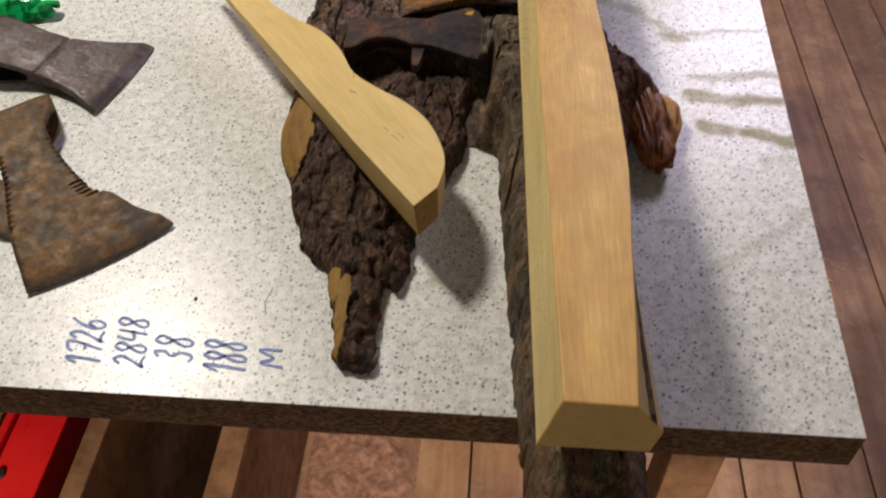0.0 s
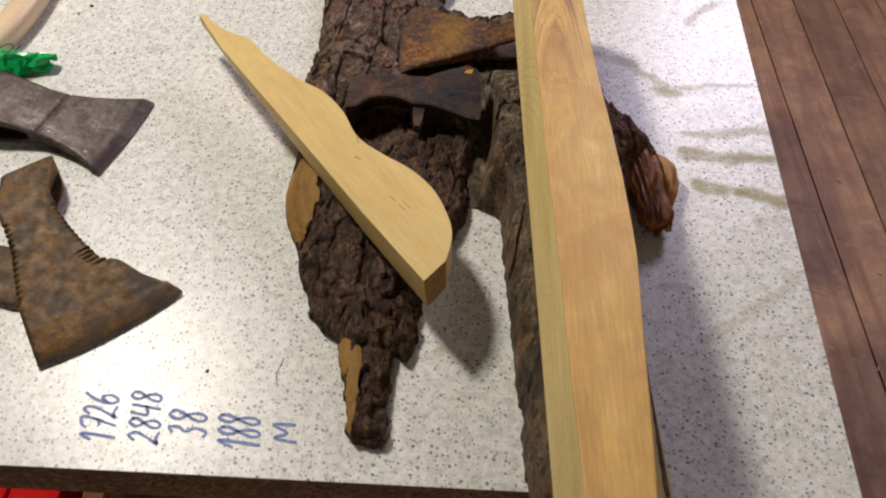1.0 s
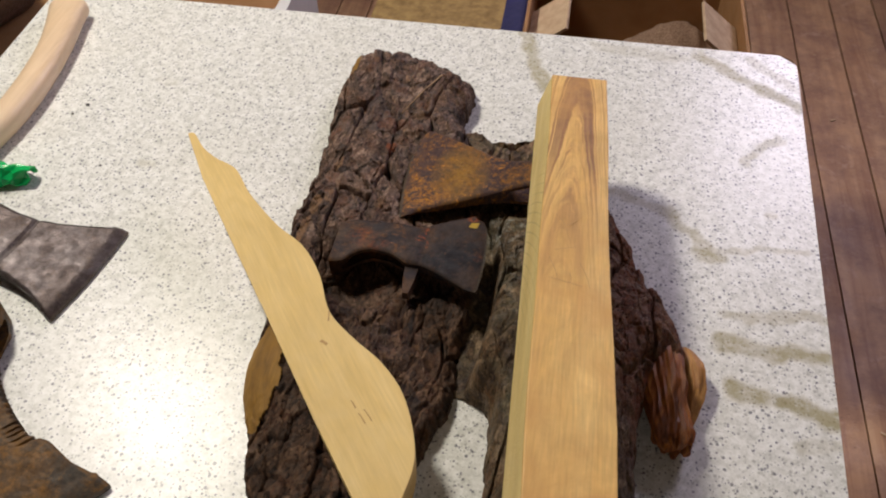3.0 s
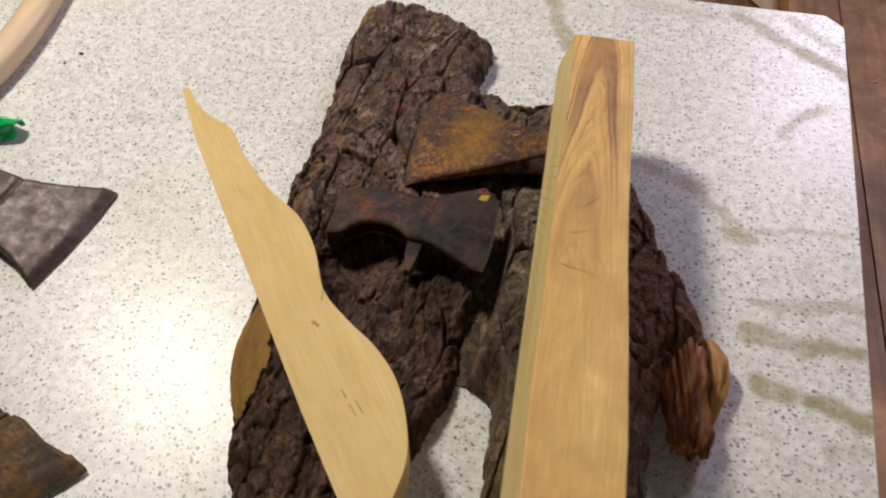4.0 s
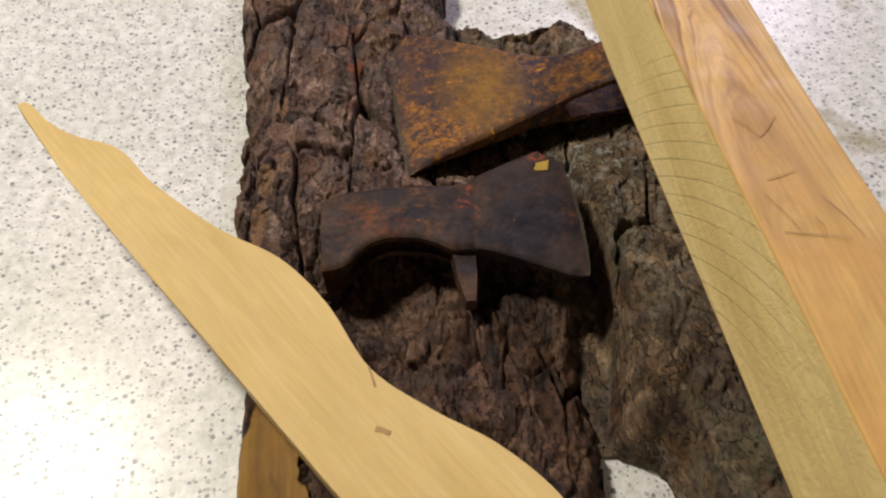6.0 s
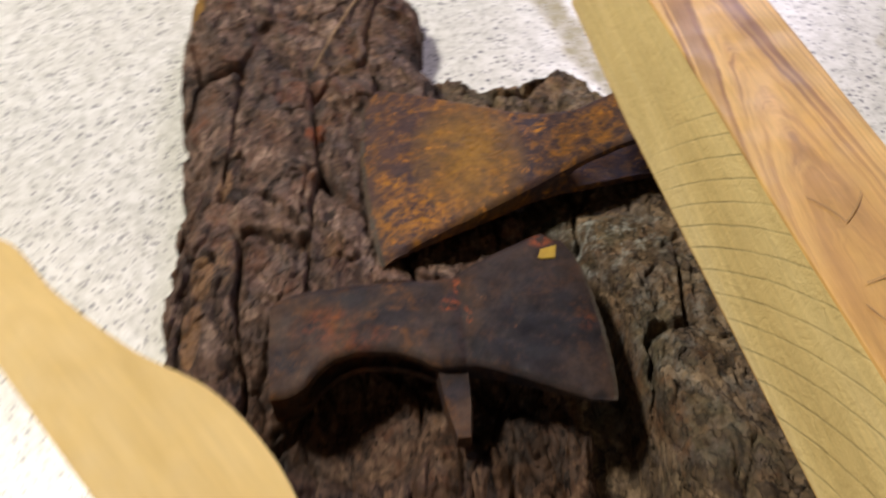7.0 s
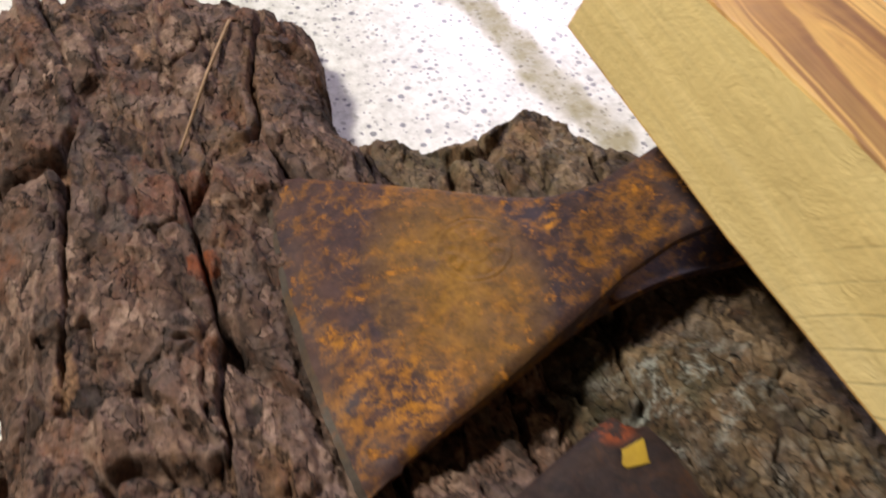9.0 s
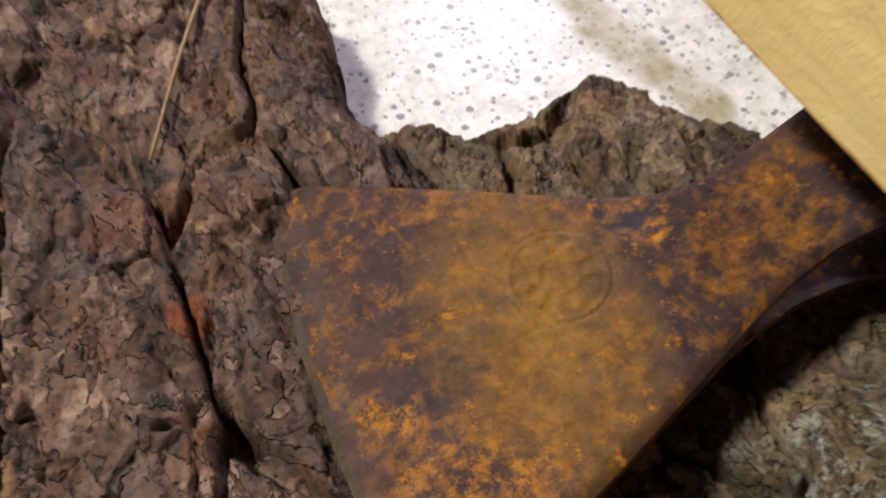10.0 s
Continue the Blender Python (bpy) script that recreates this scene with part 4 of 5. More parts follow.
def handle_blank():
    """A thick axe handle sawn out of a plank, not yet shaped."""
    top = lambda y: 0.829 - 0.06 * y
    curve = spline([(-0.597, 0.521), (-0.590, 0.5215), (-0.574, 0.502), (-0.556, 0.488), (-0.531, 0.4745), (-0.507, 0.443), (-0.471, 0.407), (-0.439, 0.383), (-0.416, 0.352), (-0.3975, 0.314),
                    (-0.372, 0.290), (-0.346, 0.2705), (-0.325, 0.246), (-0.311, 0.2155), (-0.3050, 0.188), (-0.3085, 0.158)], 7, False)
    straight = [(-0.3245, 0.1345), (-0.381, 0.2100), (-0.4475, 0.3035), (-0.508, 0.387), (-0.558, 0.457)]
    rim = [tuple(p) for p in curve] + straight
    turn = math.atan2(0.2725, 0.3865)
    m = Matrix.Translation((-0.45, 0.31, 0.80)) @ Matrix.Rotation(turn, 4, "Z")
    inv = m.inverted()
    bm = bmesh.new()
    f = bm.faces.new([bm.verts.new(inv @ Vector((x, y, top(y)))) for x, y in rim])
    ext = bmesh.ops.extrude_face_region(bm, geom=[f])["geom"]
    for g in ext:
        if isinstance(g, bmesh.types.BMVert):
            w = m @ g.co
            g.co.z -= float(np.interp(w.y, [0.13, 0.3, 0.5], [0.035, 0.028, 0.012]))
            if any(abs(w.x - px) + abs(w.y - py) < 1e-4 for px, py in straight):
                g.co = inv @ ((m @ g.co) + Vector((0.0026, 0.0019, 0)))
    bmesh.ops.recalc_face_normals(bm, faces=bm.faces)
    bm.faces.ensure_lookup_table()
    sharp = [e for e in bm.edges if len(e.link_faces) == 2 and e.calc_face_angle(0) > 0.9]
    bmesh.ops.bevel(bm, geom=sharp, offset=0.0007, segments=2, affect="EDGES", profile=0.6)
    bm.normal_update()
    for f in bm.faces:
        w = m.to_3x3() @ f.normal
        c = m @ f.calc_center_median()
        f.material_index = 1 if abs(w.z) < 0.5 and c.y < 0.165 and w.y < -0.3 else 0
    base = new("axe_handle_blank")
    base.empty_display_size, base.matrix_basis = 0.05, m
    tagged(base, "rough-sawn pale birch axe handle blank resting across bark", "axe handle")
    for name, keep, mat, text in (("body", 0, BLANK_WOOD, ""), ("end_face", 1, BLANK_END, "darker sawn end grain")):
        me = bpy.data.meshes.new(name)
        piece = bm.copy()
        bmesh.ops.delete(piece, geom=[f for f in piece.faces if f.material_index != keep], context="FACES")
        for f in piece.faces:
            f.material_index = 0
        piece.to_mesh(me)
        piece.free()
        me.materials.append(mat)
        ob = new(name, me)
        ob.parent = base
        if text:
            tagged(ob, text)
    bm.free()
    for a, b, w in (((-0.3965, 0.283), (-0.3905, 0.280), 0.0011), ((-0.398, 0.314), (-0.3955, 0.303), 0.0005), ((-0.352, 0.222), (-0.345, 0.214), 0.0004), ((-0.349, 0.226), (-0.341, 0.217), 0.0004), ((-0.36, 0.232), (-0.355, 0.226), 0.0005)):
        mark = ribbon("knot" if w > 0.001 else "saw_mark", [(*a, 0), (0.5 * (a[0] + b[0]), 0.5 * (a[1] + b[1]) + 0.0005, 0), (*b, 0)], w, lambda x, y: top(y) + 0.0003, PENCIL, base)


def ash_handle():
    """A finished curved handle, oval in section, lying along the table's end."""
    line = spline([(-0.853, 0.772), (-0.846, 0.745), (-0.834, 0.70), (-0.826, 0.655), (-0.821, 0.60), (-0.822, 0.55), (-0.832, 0.49), (-0.848, 0.43), (-0.862, 0.37)], 7, False)
    n, ring, verts, faces = len(line), 24, [], []
    tan = np.gradient(line, axis=0)
    tan /= np.linalg.norm(tan, axis=1, keepdims=True)
    for k in range(n):
        t = k / (n - 1)
        w = np.interp(t, [0, 0.02, 0.06, 0.16, 0.3, 0.6, 1], [0.014, 0.0215, 0.0240, 0.0208, 0.0178, 0.0168, 0.017])
        h = np.interp(t, [0, 0.03, 0.2, 1], [0.010, 0.0145, 0.0145, 0.015])
        for j in range(ring):
            a = 2 * math.pi * j / ring
            c, s = math.cos(a), math.sin(a)
            c, s = math.copysign(abs(c) ** 0.8, c), math.copysign(abs(s) ** 0.8, s)
            verts.append((line[k][0] - tan[k][1] * w * c, line[k][1] + tan[k][0] * w * c, TOP + 0.015 + h * s))
    for k in range(n - 1):
        for j in range(ring):
            a, b = k * ring + j, k * ring + (j + 1) % ring
            faces.append((a, b, b + ring, a + ring))
    faces += [tuple(range(ring - 1, -1, -1)), tuple(range((n - 1) * ring, n * ring))]
    tagged(link_mesh("curved_haft", verts, faces, ASH, smooth=True), "smooth pale curved wooden axe handle lying on the table", "axe handle")


# ---- axe heads ----
def axe_head(origin, along, length, a, low, high, top, thick, eye, mat, label, bow=0.004, teeth=0.0, seed=1, stamp=None, rubbed=None, lug=None, dip=None, fine=1, embers=(), grooves=None):
    """A head that lies on its cheek. a: stations from the cutting edge (0) to the poll (1); low, high: its two sides there, measured across;
    top: height of the upper cheek over the table; thick: its thickness; eye: first and last station of the socket, and its half gap."""
    u = Vector((*along, 0)).normalized()
    v = Vector((-u.y, u.x, 0))
    na, ns = 84 * fine, 46 * fine
    aa = np.unique(np.concatenate([[0, 0.012, 0.03, 0.055], np.linspace(0.075, 1, na)]))
    k = np.linspace(0, 1, ns)
    ss = np.unique(np.concatenate([[0.0, 0.012, 0.03], k[1:-1], [0.97, 0.988, 1.0]]))
    A, S = np.meshgrid(aa, ss, indexing="ij")
    lo, hi = np.interp(A, a, low), np.interp(A, a, high)
    smooth_lo = np.interp(A, aa, np.convolve(np.pad(np.interp(aa, a, low), 3, "edge"), np.ones(7) / 7, "valid"))
    smooth_hi = np.interp(A, aa, np.convolve(np.pad(np.interp(aa, a, high), 3, "edge"), np.ones(7) / 7, "valid"))
    lo, hi = np.where(A < 0.05, lo, smooth_lo), np.where(A < 0.05, hi, smooth_hi)
    if teeth:
        saw = np.abs(((A * 34) % 1) - 0.5) * teeth * ((A > 0.3) & (A < 0.72))
        lo, hi = lo + saw, hi - 1.3 * saw
    V = lo + (hi - lo) * S
    U = A * length - bow * (1 - (2 * S - 1) ** 2) * (1 - A) ** 2 + 0.0008 * (fbm(V * 300, A * 0 + seed, 3, seed) - 0.5) * (A < 0.02)
    px, py = origin[0] + u.x * U + v.x * V, origin[1] + u.y * U + v.y * V
    side = np.minimum(S, 1 - S) * (hi - lo)
    rounding = 0.0016 * (1 - np.clip(side / 0.004, 0, 1)) ** 2 * (thick[1] > 0.002)
    T = np.interp(A, a, thick)
    T = np.where(A < 0.001, 0.0008, T)
    rounding = np.minimum(rounding, 0.3 * T)
    lump = 0.0011 * (fbm(px * 45, py * 45, 4, seed + 3) - 0.5) + 0.0005 * (fbm(px * 220, py * 220, 3, seed + 4) - 0.5)
    ZT = TOP + np.interp(A, a, top) - rounding + lump * smoothstep(0, 0.05, A)
    if dip is not None:
        ZT = ZT - dip[2] * np.exp(-((A - dip[0]) / dip[1]) ** 2)
    if grooves is not None:
        near = (1 - smoothstep(0.4 * grooves[2], grooves[2], V - lo)) * (A > grooves[0]) * (A < grooves[1])
        ZT = ZT - 0.0018 * near * (np.abs(((A * length / 0.0052) % 1) - 0.5) < 0.24)
    mark = np.zeros(A.shape, dtype=bool)
    if stamp:
        qr, qa = np.hypot(px - stamp[0], py - stamp[1]) / stamp[2], np.arctan2(py - stamp[1], px - stamp[0])
        mark = qr < 1.08
        ring = np.exp(-((qr - 0.97) / 0.06) ** 2) + np.exp(-((qr - 0.40) / 0.05) ** 2) * 0.8 + np.exp(-((qr - 0.66) / 0.16) ** 4) * (np.abs(((qa / (2 * math.pi) * 11) % 1) - 0.5) < 0.24) * 0.9
        ZT = ZT + 0.00042 * ring * (0.5 + fbm(px * 300, py * 300, 2, 5)) - 0.0003 * mark
    ZB = TOP + np.interp(A, a, top) - T + rounding
    ZB = np.maximum(ZB, TOP + 0.0006)
    ZB = np.minimum(ZB, ZT - 0.0004)
    c, r = 0.5 * (eye[0] + eye[1]), 0.5 * (eye[1] - eye[0])
    G = eye[2] * np.sqrt(np.maximum(0, 1 - ((A - c) / r) ** 2))
    mid = 0.5 * (ZT + ZB)
    IT, IB = np.minimum(mid + G, ZT - 0.0035), np.maximum(mid - G, ZB + 0.0035)
    n1, n2 = A.shape
    N = n1 * n2
    verts = np.concatenate([np.stack([px, py, z], -1).reshape(-1, 3) for z in (ZT, ZB, IT, IB)])
    i = np.arange(N).reshape(n1, n2)
    quads, band = [], []
    hollow = (aa[:-1] >= eye[0] - 1e-6) & (aa[1:] <= eye[1] + 1e-6)

    def add(f, st):
        quads.append(f)
        band.append(st)

    for p in range(n1 - 1):
        st = aa[p]
        for q in range(n2 - 1):
            w, x_, y_, z_ = i[p, q], i[p + 1, q], i[p + 1, q + 1], i[p, q + 1]
            add((w, x_, y_, z_), st)
            add((z_ + N, y_ + N, x_ + N, w + N), st)
            if hollow[p]:
                add((z_ + 2 * N, y_ + 2 * N, x_ + 2 * N, w + 2 * N), st)
                add((w + 3 * N, x_ + 3 * N, y_ + 3 * N, z_ + 3 * N), st)
        for q, flip in ((0, False), (n2 - 1, True)):
            w, x_ = i[p, q], i[p + 1, q]
            pairs = ((0, 2), (3, 1)) if hollow[p] else ((0, 1),)
            for hi_, lo_ in pairs:
                f = (x_ + hi_ * N, w + hi_ * N, w + lo_ * N, x_ + lo_ * N)
                add(f[::-1] if flip else f, st)
    for q in range(n2 - 1):
        add((i[0, q + 1], i[0, q + 1] + N, i[0, q] + N, i[0, q]), 0.0)
        add((i[-1, q], i[-1, q] + N, i[-1, q + 1] + N, i[-1, q + 1]), 1.0)
    base = thing("old_axe", (float(px.mean()), float(py.mean()), TOP), label, "axe", "old axes")
    band = np.array(band)
    quads = np.array(quads)
    stamped = np.zeros(4 * N, dtype=bool)
    stamped[:N] = mark.ravel()
    on_stamp = stamped[quads].all(1)
    tone = np.zeros(N)
    if rubbed:
        tone = np.maximum(0, 1 - np.hypot((px - rubbed[0]) / rubbed[2], (py - rubbed[1]) / rubbed[3])).ravel() ** 0.6
    tone = np.tile(tone, 4)
    ember = np.zeros(N)
    for ex, ey, ew, eh, es in embers:
        ember = np.maximum(ember, es * (1 - smoothstep(0.35, 1.0, np.hypot((px - ex) / ew, (py - ey) / eh))).ravel())
    ember = np.tile(ember, 4)
    for pname, pick, pm in (("head", (band >= 0.012) & ~on_stamp, mat), ("cutting_edge", band < 0.012, EDGE_STEEL if mat is STEEL else EDGE_RUST), ("maker_stamp", on_stamp, mat)):
        qs = quads[pick]
        if not len(qs):
            continue
        used = np.unique(qs)
        remap = np.full(4 * N, -1)
        remap[used] = np.arange(len(used))
        ob = link_mesh(pname, verts[used], remap[qs].tolist(), pm, base, {"cutting_edge": "ground steel edge", "maker_stamp": "worn round maker's stamp"}.get(pname, ""), False, None, {"rubbed": tone[used], "ember": ember[used]})
        bm = bmesh.new()
        bm.from_mesh(ob.data)
        for f in bm.faces:
            f.smooth = True
        for e in bm.edges:
            if len(e.link_faces) == 2 and e.calc_face_angle(0) > 0.7:
                e.smooth = False
        bm.to_mesh(ob.data)
        bm.free()
    if lug:
        part("lug", lug, mat, base, "pointed socket lug")
    return base


def axes():
    # rusty orange one whose socket lies under the beam
    axe_head((-0.3710, 0.4995), (1, 0.0), 0.1748, [0, 0.015, 0.05, 0.15, 0.3, 0.44, 0.53, 0.62, 0.70, 0.77, 0.84, 1.0],
             [-0.0435, -0.0435, -0.0395, -0.0325, -0.022, -0.0115, -0.0045, 0.0015, 0.0050, 0.0050, 0.0025, 0.0], [0.0805, 0.0815, 0.0800, 0.0720, 0.0580, 0.0445, 0.0385, 0.0375, 0.0405, 0.0430, 0.0455, 0.047],
             [0.0285, 0.030, 0.0325, 0.0345, 0.0365, 0.0385, 0.040, 0.042, 0.045, 0.0485, 0.0535, 0.0545], [0.0008, 0.0025, 0.005, 0.008, 0.011, 0.014, 0.019, 0.026, 0.031, 0.033, 0.0345, 0.034], (0.55, 0.94, 0.0135),
             RUST_ORANGE, "orange rusted axe head lying on bark under the beam", 0.0045, 0, 3, (-0.3120, 0.5250, 0.0125), (-0.322, 0.515, 0.030, 0.046), fine=3,
             embers=((-0.361, 0.505, 0.008, 0.006, 1.0), (-0.350, 0.484, 0.030, 0.022, 0.75), (-0.347, 0.476, 0.012, 0.010, 0.9), (-0.284, 0.527, 0.006, 0.005, 1.0), (-0.265, 0.515, 0.03, 0.02, 0.35), (-0.325, 0.555, 0.02, 0.01, 0.4)))
    # small dark one
    lug = bmesh.new()
    sec = [(-0.0065, -0.002), (0.0065, -0.002), (0.0055, 0.006), (-0.0055, 0.006)]
    ends = [[lug.verts.new((-0.3465 + s * px, y, TOP + z0 + pz)) for px, pz in sec] for s, y, z0 in ((1.15, 0.397, 0.029), (0.9, 0.376, 0.030), (0.45, 0.3605, 0.0305))]
    for e0, e1 in zip(ends, ends[1:]):
        for j in range(4):
            lug.faces.new((e0[j], e0[(j + 1) % 4], e1[(j + 1) % 4], e1[j]))
    lug.faces.new(ends[0][::-1])
    lug.faces.new(ends[-1])
    axe_head((-0.2865, 0.41), (-1, 0.0), 0.1345, [0, 0.03, 0.07, 0.11, 0.21, 0.32, 0.40, 0.46, 0.50, 0.55, 0.62, 0.73, 0.80, 0.86, 0.90, 0.95, 1.0],
             [-0.0260, -0.0360, -0.0420, -0.0418, -0.0370, -0.0315, -0.0270, -0.0265, -0.0270, -0.0280, -0.0290, -0.0305, -0.0312, -0.0318, -0.0318, -0.0310, -0.0270], [0.0465, 0.0462, 0.0445, 0.0415, 0.0335, 0.0245, 0.0190, 0.0190, 0.0180, 0.0125, 0.0075, 0.0045, 0.0060, 0.0120, 0.0185, 0.0205, 0.0205],
             [0.045, 0.0455, 0.0455, 0.0452, 0.0444, 0.043, 0.0415, 0.0405, 0.0402, 0.0400, 0.0393, 0.0382, 0.037, 0.0362, 0.0355, 0.0350, 0.0345], [0.0008, 0.003, 0.005, 0.006, 0.008, 0.011, 0.014, 0.015, 0.016, 0.017, 0.018, 0.019, 0.020, 0.021, 0.022, 0.022, 0.021], (0.47, 0.93, 0.0070),
             RUST_DARK, "small dark rusted axe head with a pointed lug", 0.003, 0, 8, None, (-0.313, 0.408, 0.046, 0.058), lug, (0.40, 0.018, 0.0013), fine=2,
             embers=((-0.3395, 0.4310, 0.0022, 0.0065, 1.0), (-0.344, 0.4215, 0.0055, 0.0045, 1.0), (-0.337, 0.414, 0.002, 0.008, 0.7), (-0.397, 0.420, 0.018, 0.013, 0.25), (-0.290, 0.402, 0.003, 0.008, 0.35), (-0.30, 0.448, 0.008, 0.006, 0.6), (-0.385, 0.410, 0.02, 0.008, 0.2)))
    # wide bearded one with notched shoulders
    axe_head((-0.583, 0.125), (-0.66, 0.75), 0.205, [0, 0.015, 0.05, 0.16, 0.28, 0.36, 0.46, 0.56, 0.68, 0.8, 0.9, 1.0],
             [-0.0640, -0.0638, -0.060, -0.045, -0.0365, -0.024, -0.0200, -0.0175, -0.0165, -0.0185, -0.034, -0.039], [0.0625, 0.0622, 0.0605, 0.0575, 0.0535, 0.0500, 0.0440, 0.0370, 0.0325, 0.0285, 0.0200, 0.0100],
             [0.0035, 0.005, 0.008, 0.012, 0.0145, 0.016, 0.018, 0.021, 0.025, 0.029, 0.030, 0.030], [0.0008, 0.0025, 0.004, 0.006, 0.008, 0.010, 0.012, 0.016, 0.022, 0.028, 0.029, 0.029], (0.63, 0.95, 0.010),
             RUST_BROWN, "wide bearded brown rusted axe head with notched shoulders", 0.006, 0.0062, 15, fine=3,
             embers=((-0.62, 0.12, 0.03, 0.03, 0.5), (-0.665, 0.20, 0.02, 0.03, 0.4)), grooves=(0.30, 0.43, 0.016))
    # dark steel one
    axe_head((-0.6425, 0.3630), (-0.978, 0.208), 0.168, [0, 0.015, 0.05, 0.2, 0.35, 0.46, 0.58, 0.72, 0.85, 1.0],
             [-0.060, -0.0598, -0.058, -0.047, -0.0375, -0.0325, -0.030, -0.0315, -0.035, -0.036], [0.0555, 0.0553, 0.0515, 0.0410, 0.0345, 0.0320, 0.0335, 0.0370, 0.0385, 0.038],
             [0.0025, 0.0045, 0.009, 0.0125, 0.0160, 0.0195, 0.024, 0.029, 0.031, 0.031], [0.0008, 0.003, 0.005, 0.008, 0.012, 0.016, 0.022, 0.029, 0.0305, 0.0305], (0.52, 0.94, 0.0115),
             STEEL, "dark steel axe head with bright scratched cheek", 0.003, 0, 22,  (-0.679, 0.368, 0.0095), None, None, (0.46, 0.012, 0.0015), fine=2)
    # the end of another rusty one, beside the bearded head
    axe_head((-0.664, 0.170), (-0.985, 0.17), 0.15, [0, 0.015, 0.05, 0.2, 0.45, 0.6, 0.75, 1.0],
             [-0.034, -0.034, -0.033, -0.030, -0.025, -0.024, -0.026, -0.028], [0.030, 0.030, 0.029, 0.026, 0.024, 0.024, 0.026, 0.027],
             [0.0025, 0.004, 0.006, 0.009, 0.014, 0.021, 0.026, 0.027], [0.0008, 0.003, 0.005, 0.0075, 0.012, 0.019, 0.025, 0.026], (0.62, 0.94, 0.009),
             RUST_BROWN, "brown rusted axe head partly under the bearded one", 0.003, 0, 31)


# ---- small things on the table ----
GLYPHS = {
    "1": [[(0.1, 0.7), (0.5, 1.0), (0.45, 0.0)]],
    "7": [[(0.0, 0.85), (0.2, 1.0), (0.75, 0.95), (0.35, 0.0)], [(0.2, 0.5), (0.7, 0.55)]],
    "2": [[(0.05, 0.8), (0.35, 1.0), (0.6, 0.75), (0.3, 0.35), (0.0, 0.05), (0.3, 0.12), (0.8, 0.0)]],
    "6": [[(0.65, 1.0), (0.25, 0.7), (0.05, 0.25), (0.35, 0.0), (0.65, 0.25), (0.4, 0.5), (0.1, 0.3)]],
    "8": [[(0.6, 0.85), (0.3, 1.0), (0.1, 0.75), (0.5, 0.4), (0.55, 0.1), (0.25, 0.0), (0.1, 0.25), (0.6, 0.75), (0.55, 0.95)]],
    "4": [[(0.1, 1.0), (0.0, 0.45), (0.65, 0.5)], [(0.6, 0.95), (0.5, 0.0)]],
    "3": [[(0.1, 0.9), (0.4, 1.0), (0.5, 0.75), (0.25, 0.55), (0.55, 0.3), (0.35, 0.0), (0.0, 0.1)]],
    "M": [[(0.0, 0.0), (0.1, 0.95), (0.4, 0.4), (0.75, 1.0), (0.85, 0.0)]],
}


def writing():
    """Ballpoint sums on the laminate; each line runs away from the front edge."""
    pen = thing("handwriting", (-0.5, 0.05, TOP), "blue ballpoint sums written on the laminate", "handwriting")
    for text, x, y, tall, wide in (("1726", -0.550, 0.021, 0.027, 0.0113), ("2848", -0.517, 0.023, 0.024, 0.0118), ("38", -0.483, 0.030, 0.029, 0.0125), ("188", -0.440, 0.021, 0.032, 0.0105), ("M", -0.414, 0.030, 0.018, 0.016)):
        for k, ch in enumerate(text):
            for stroke in GLYPHS[ch]:
                pts = [(x - q * tall - 0.22 * (k + p) * wide, y + (k + p * 1.1) * wide + 0.08 * q * tall, 0) for p, q in stroke]
                ribbon("digit", pts, 0.00118, lambda a, b: TOP + 0.0004, INK, pen)


def green_wrapper():
    """A crumpled bit of green plastic."""
    rng = random.Random(12)
    n, m, verts, faces = 12, 8, [], []
    for k in range(n):
        for j in range(m):
            s, t = k / (n - 1), j / (m - 1)
            x = -0.823 + 0.068 * s + 0.004 * rng.uniform(-1, 1)
            y = 0.470 + (t - 0.5) * (0.046 - 0.026 * s) + 0.008 * s + 0.003 * rng.uniform(-1, 1)
            z = TOP + 0.004 + 0.020 * math.sin(math.pi * t) * (1 - 0.35 * s) + rng.uniform(0, 0.0022)
            verts.append((x, y, z))
    for k in range(n - 1):
        for j in range(m - 1):
            a = k * m + j
            faces.append((a, a + m, a + m + 1, a + 1))
    ob = link_mesh("plastic_wrapper", verts, faces, GREEN)
    bm = bmesh.new()
    bm.from_mesh(ob.data)
    bmesh.ops.solidify(bm, geom=bm.faces[:], thickness=0.0012)
    bm.to_mesh(ob.data)
    bm.free()
    tagged(ob, "crumpled bright green plastic wrapper on the table", "wrapper")
    for pts in ([(-0.806, 0.466), (-0.80, 0.476), (-0.792, 0.474), (-0.792, 0.464), (-0.80, 0.462)], [(-0.786, 0.466), (-0.784, 0.476)]):
        ribbon("print_bar", [(*p, 0) for p in pts], 0.0012, lambda x, y: TOP + 0.0312, BLACK_PRINT, ob)


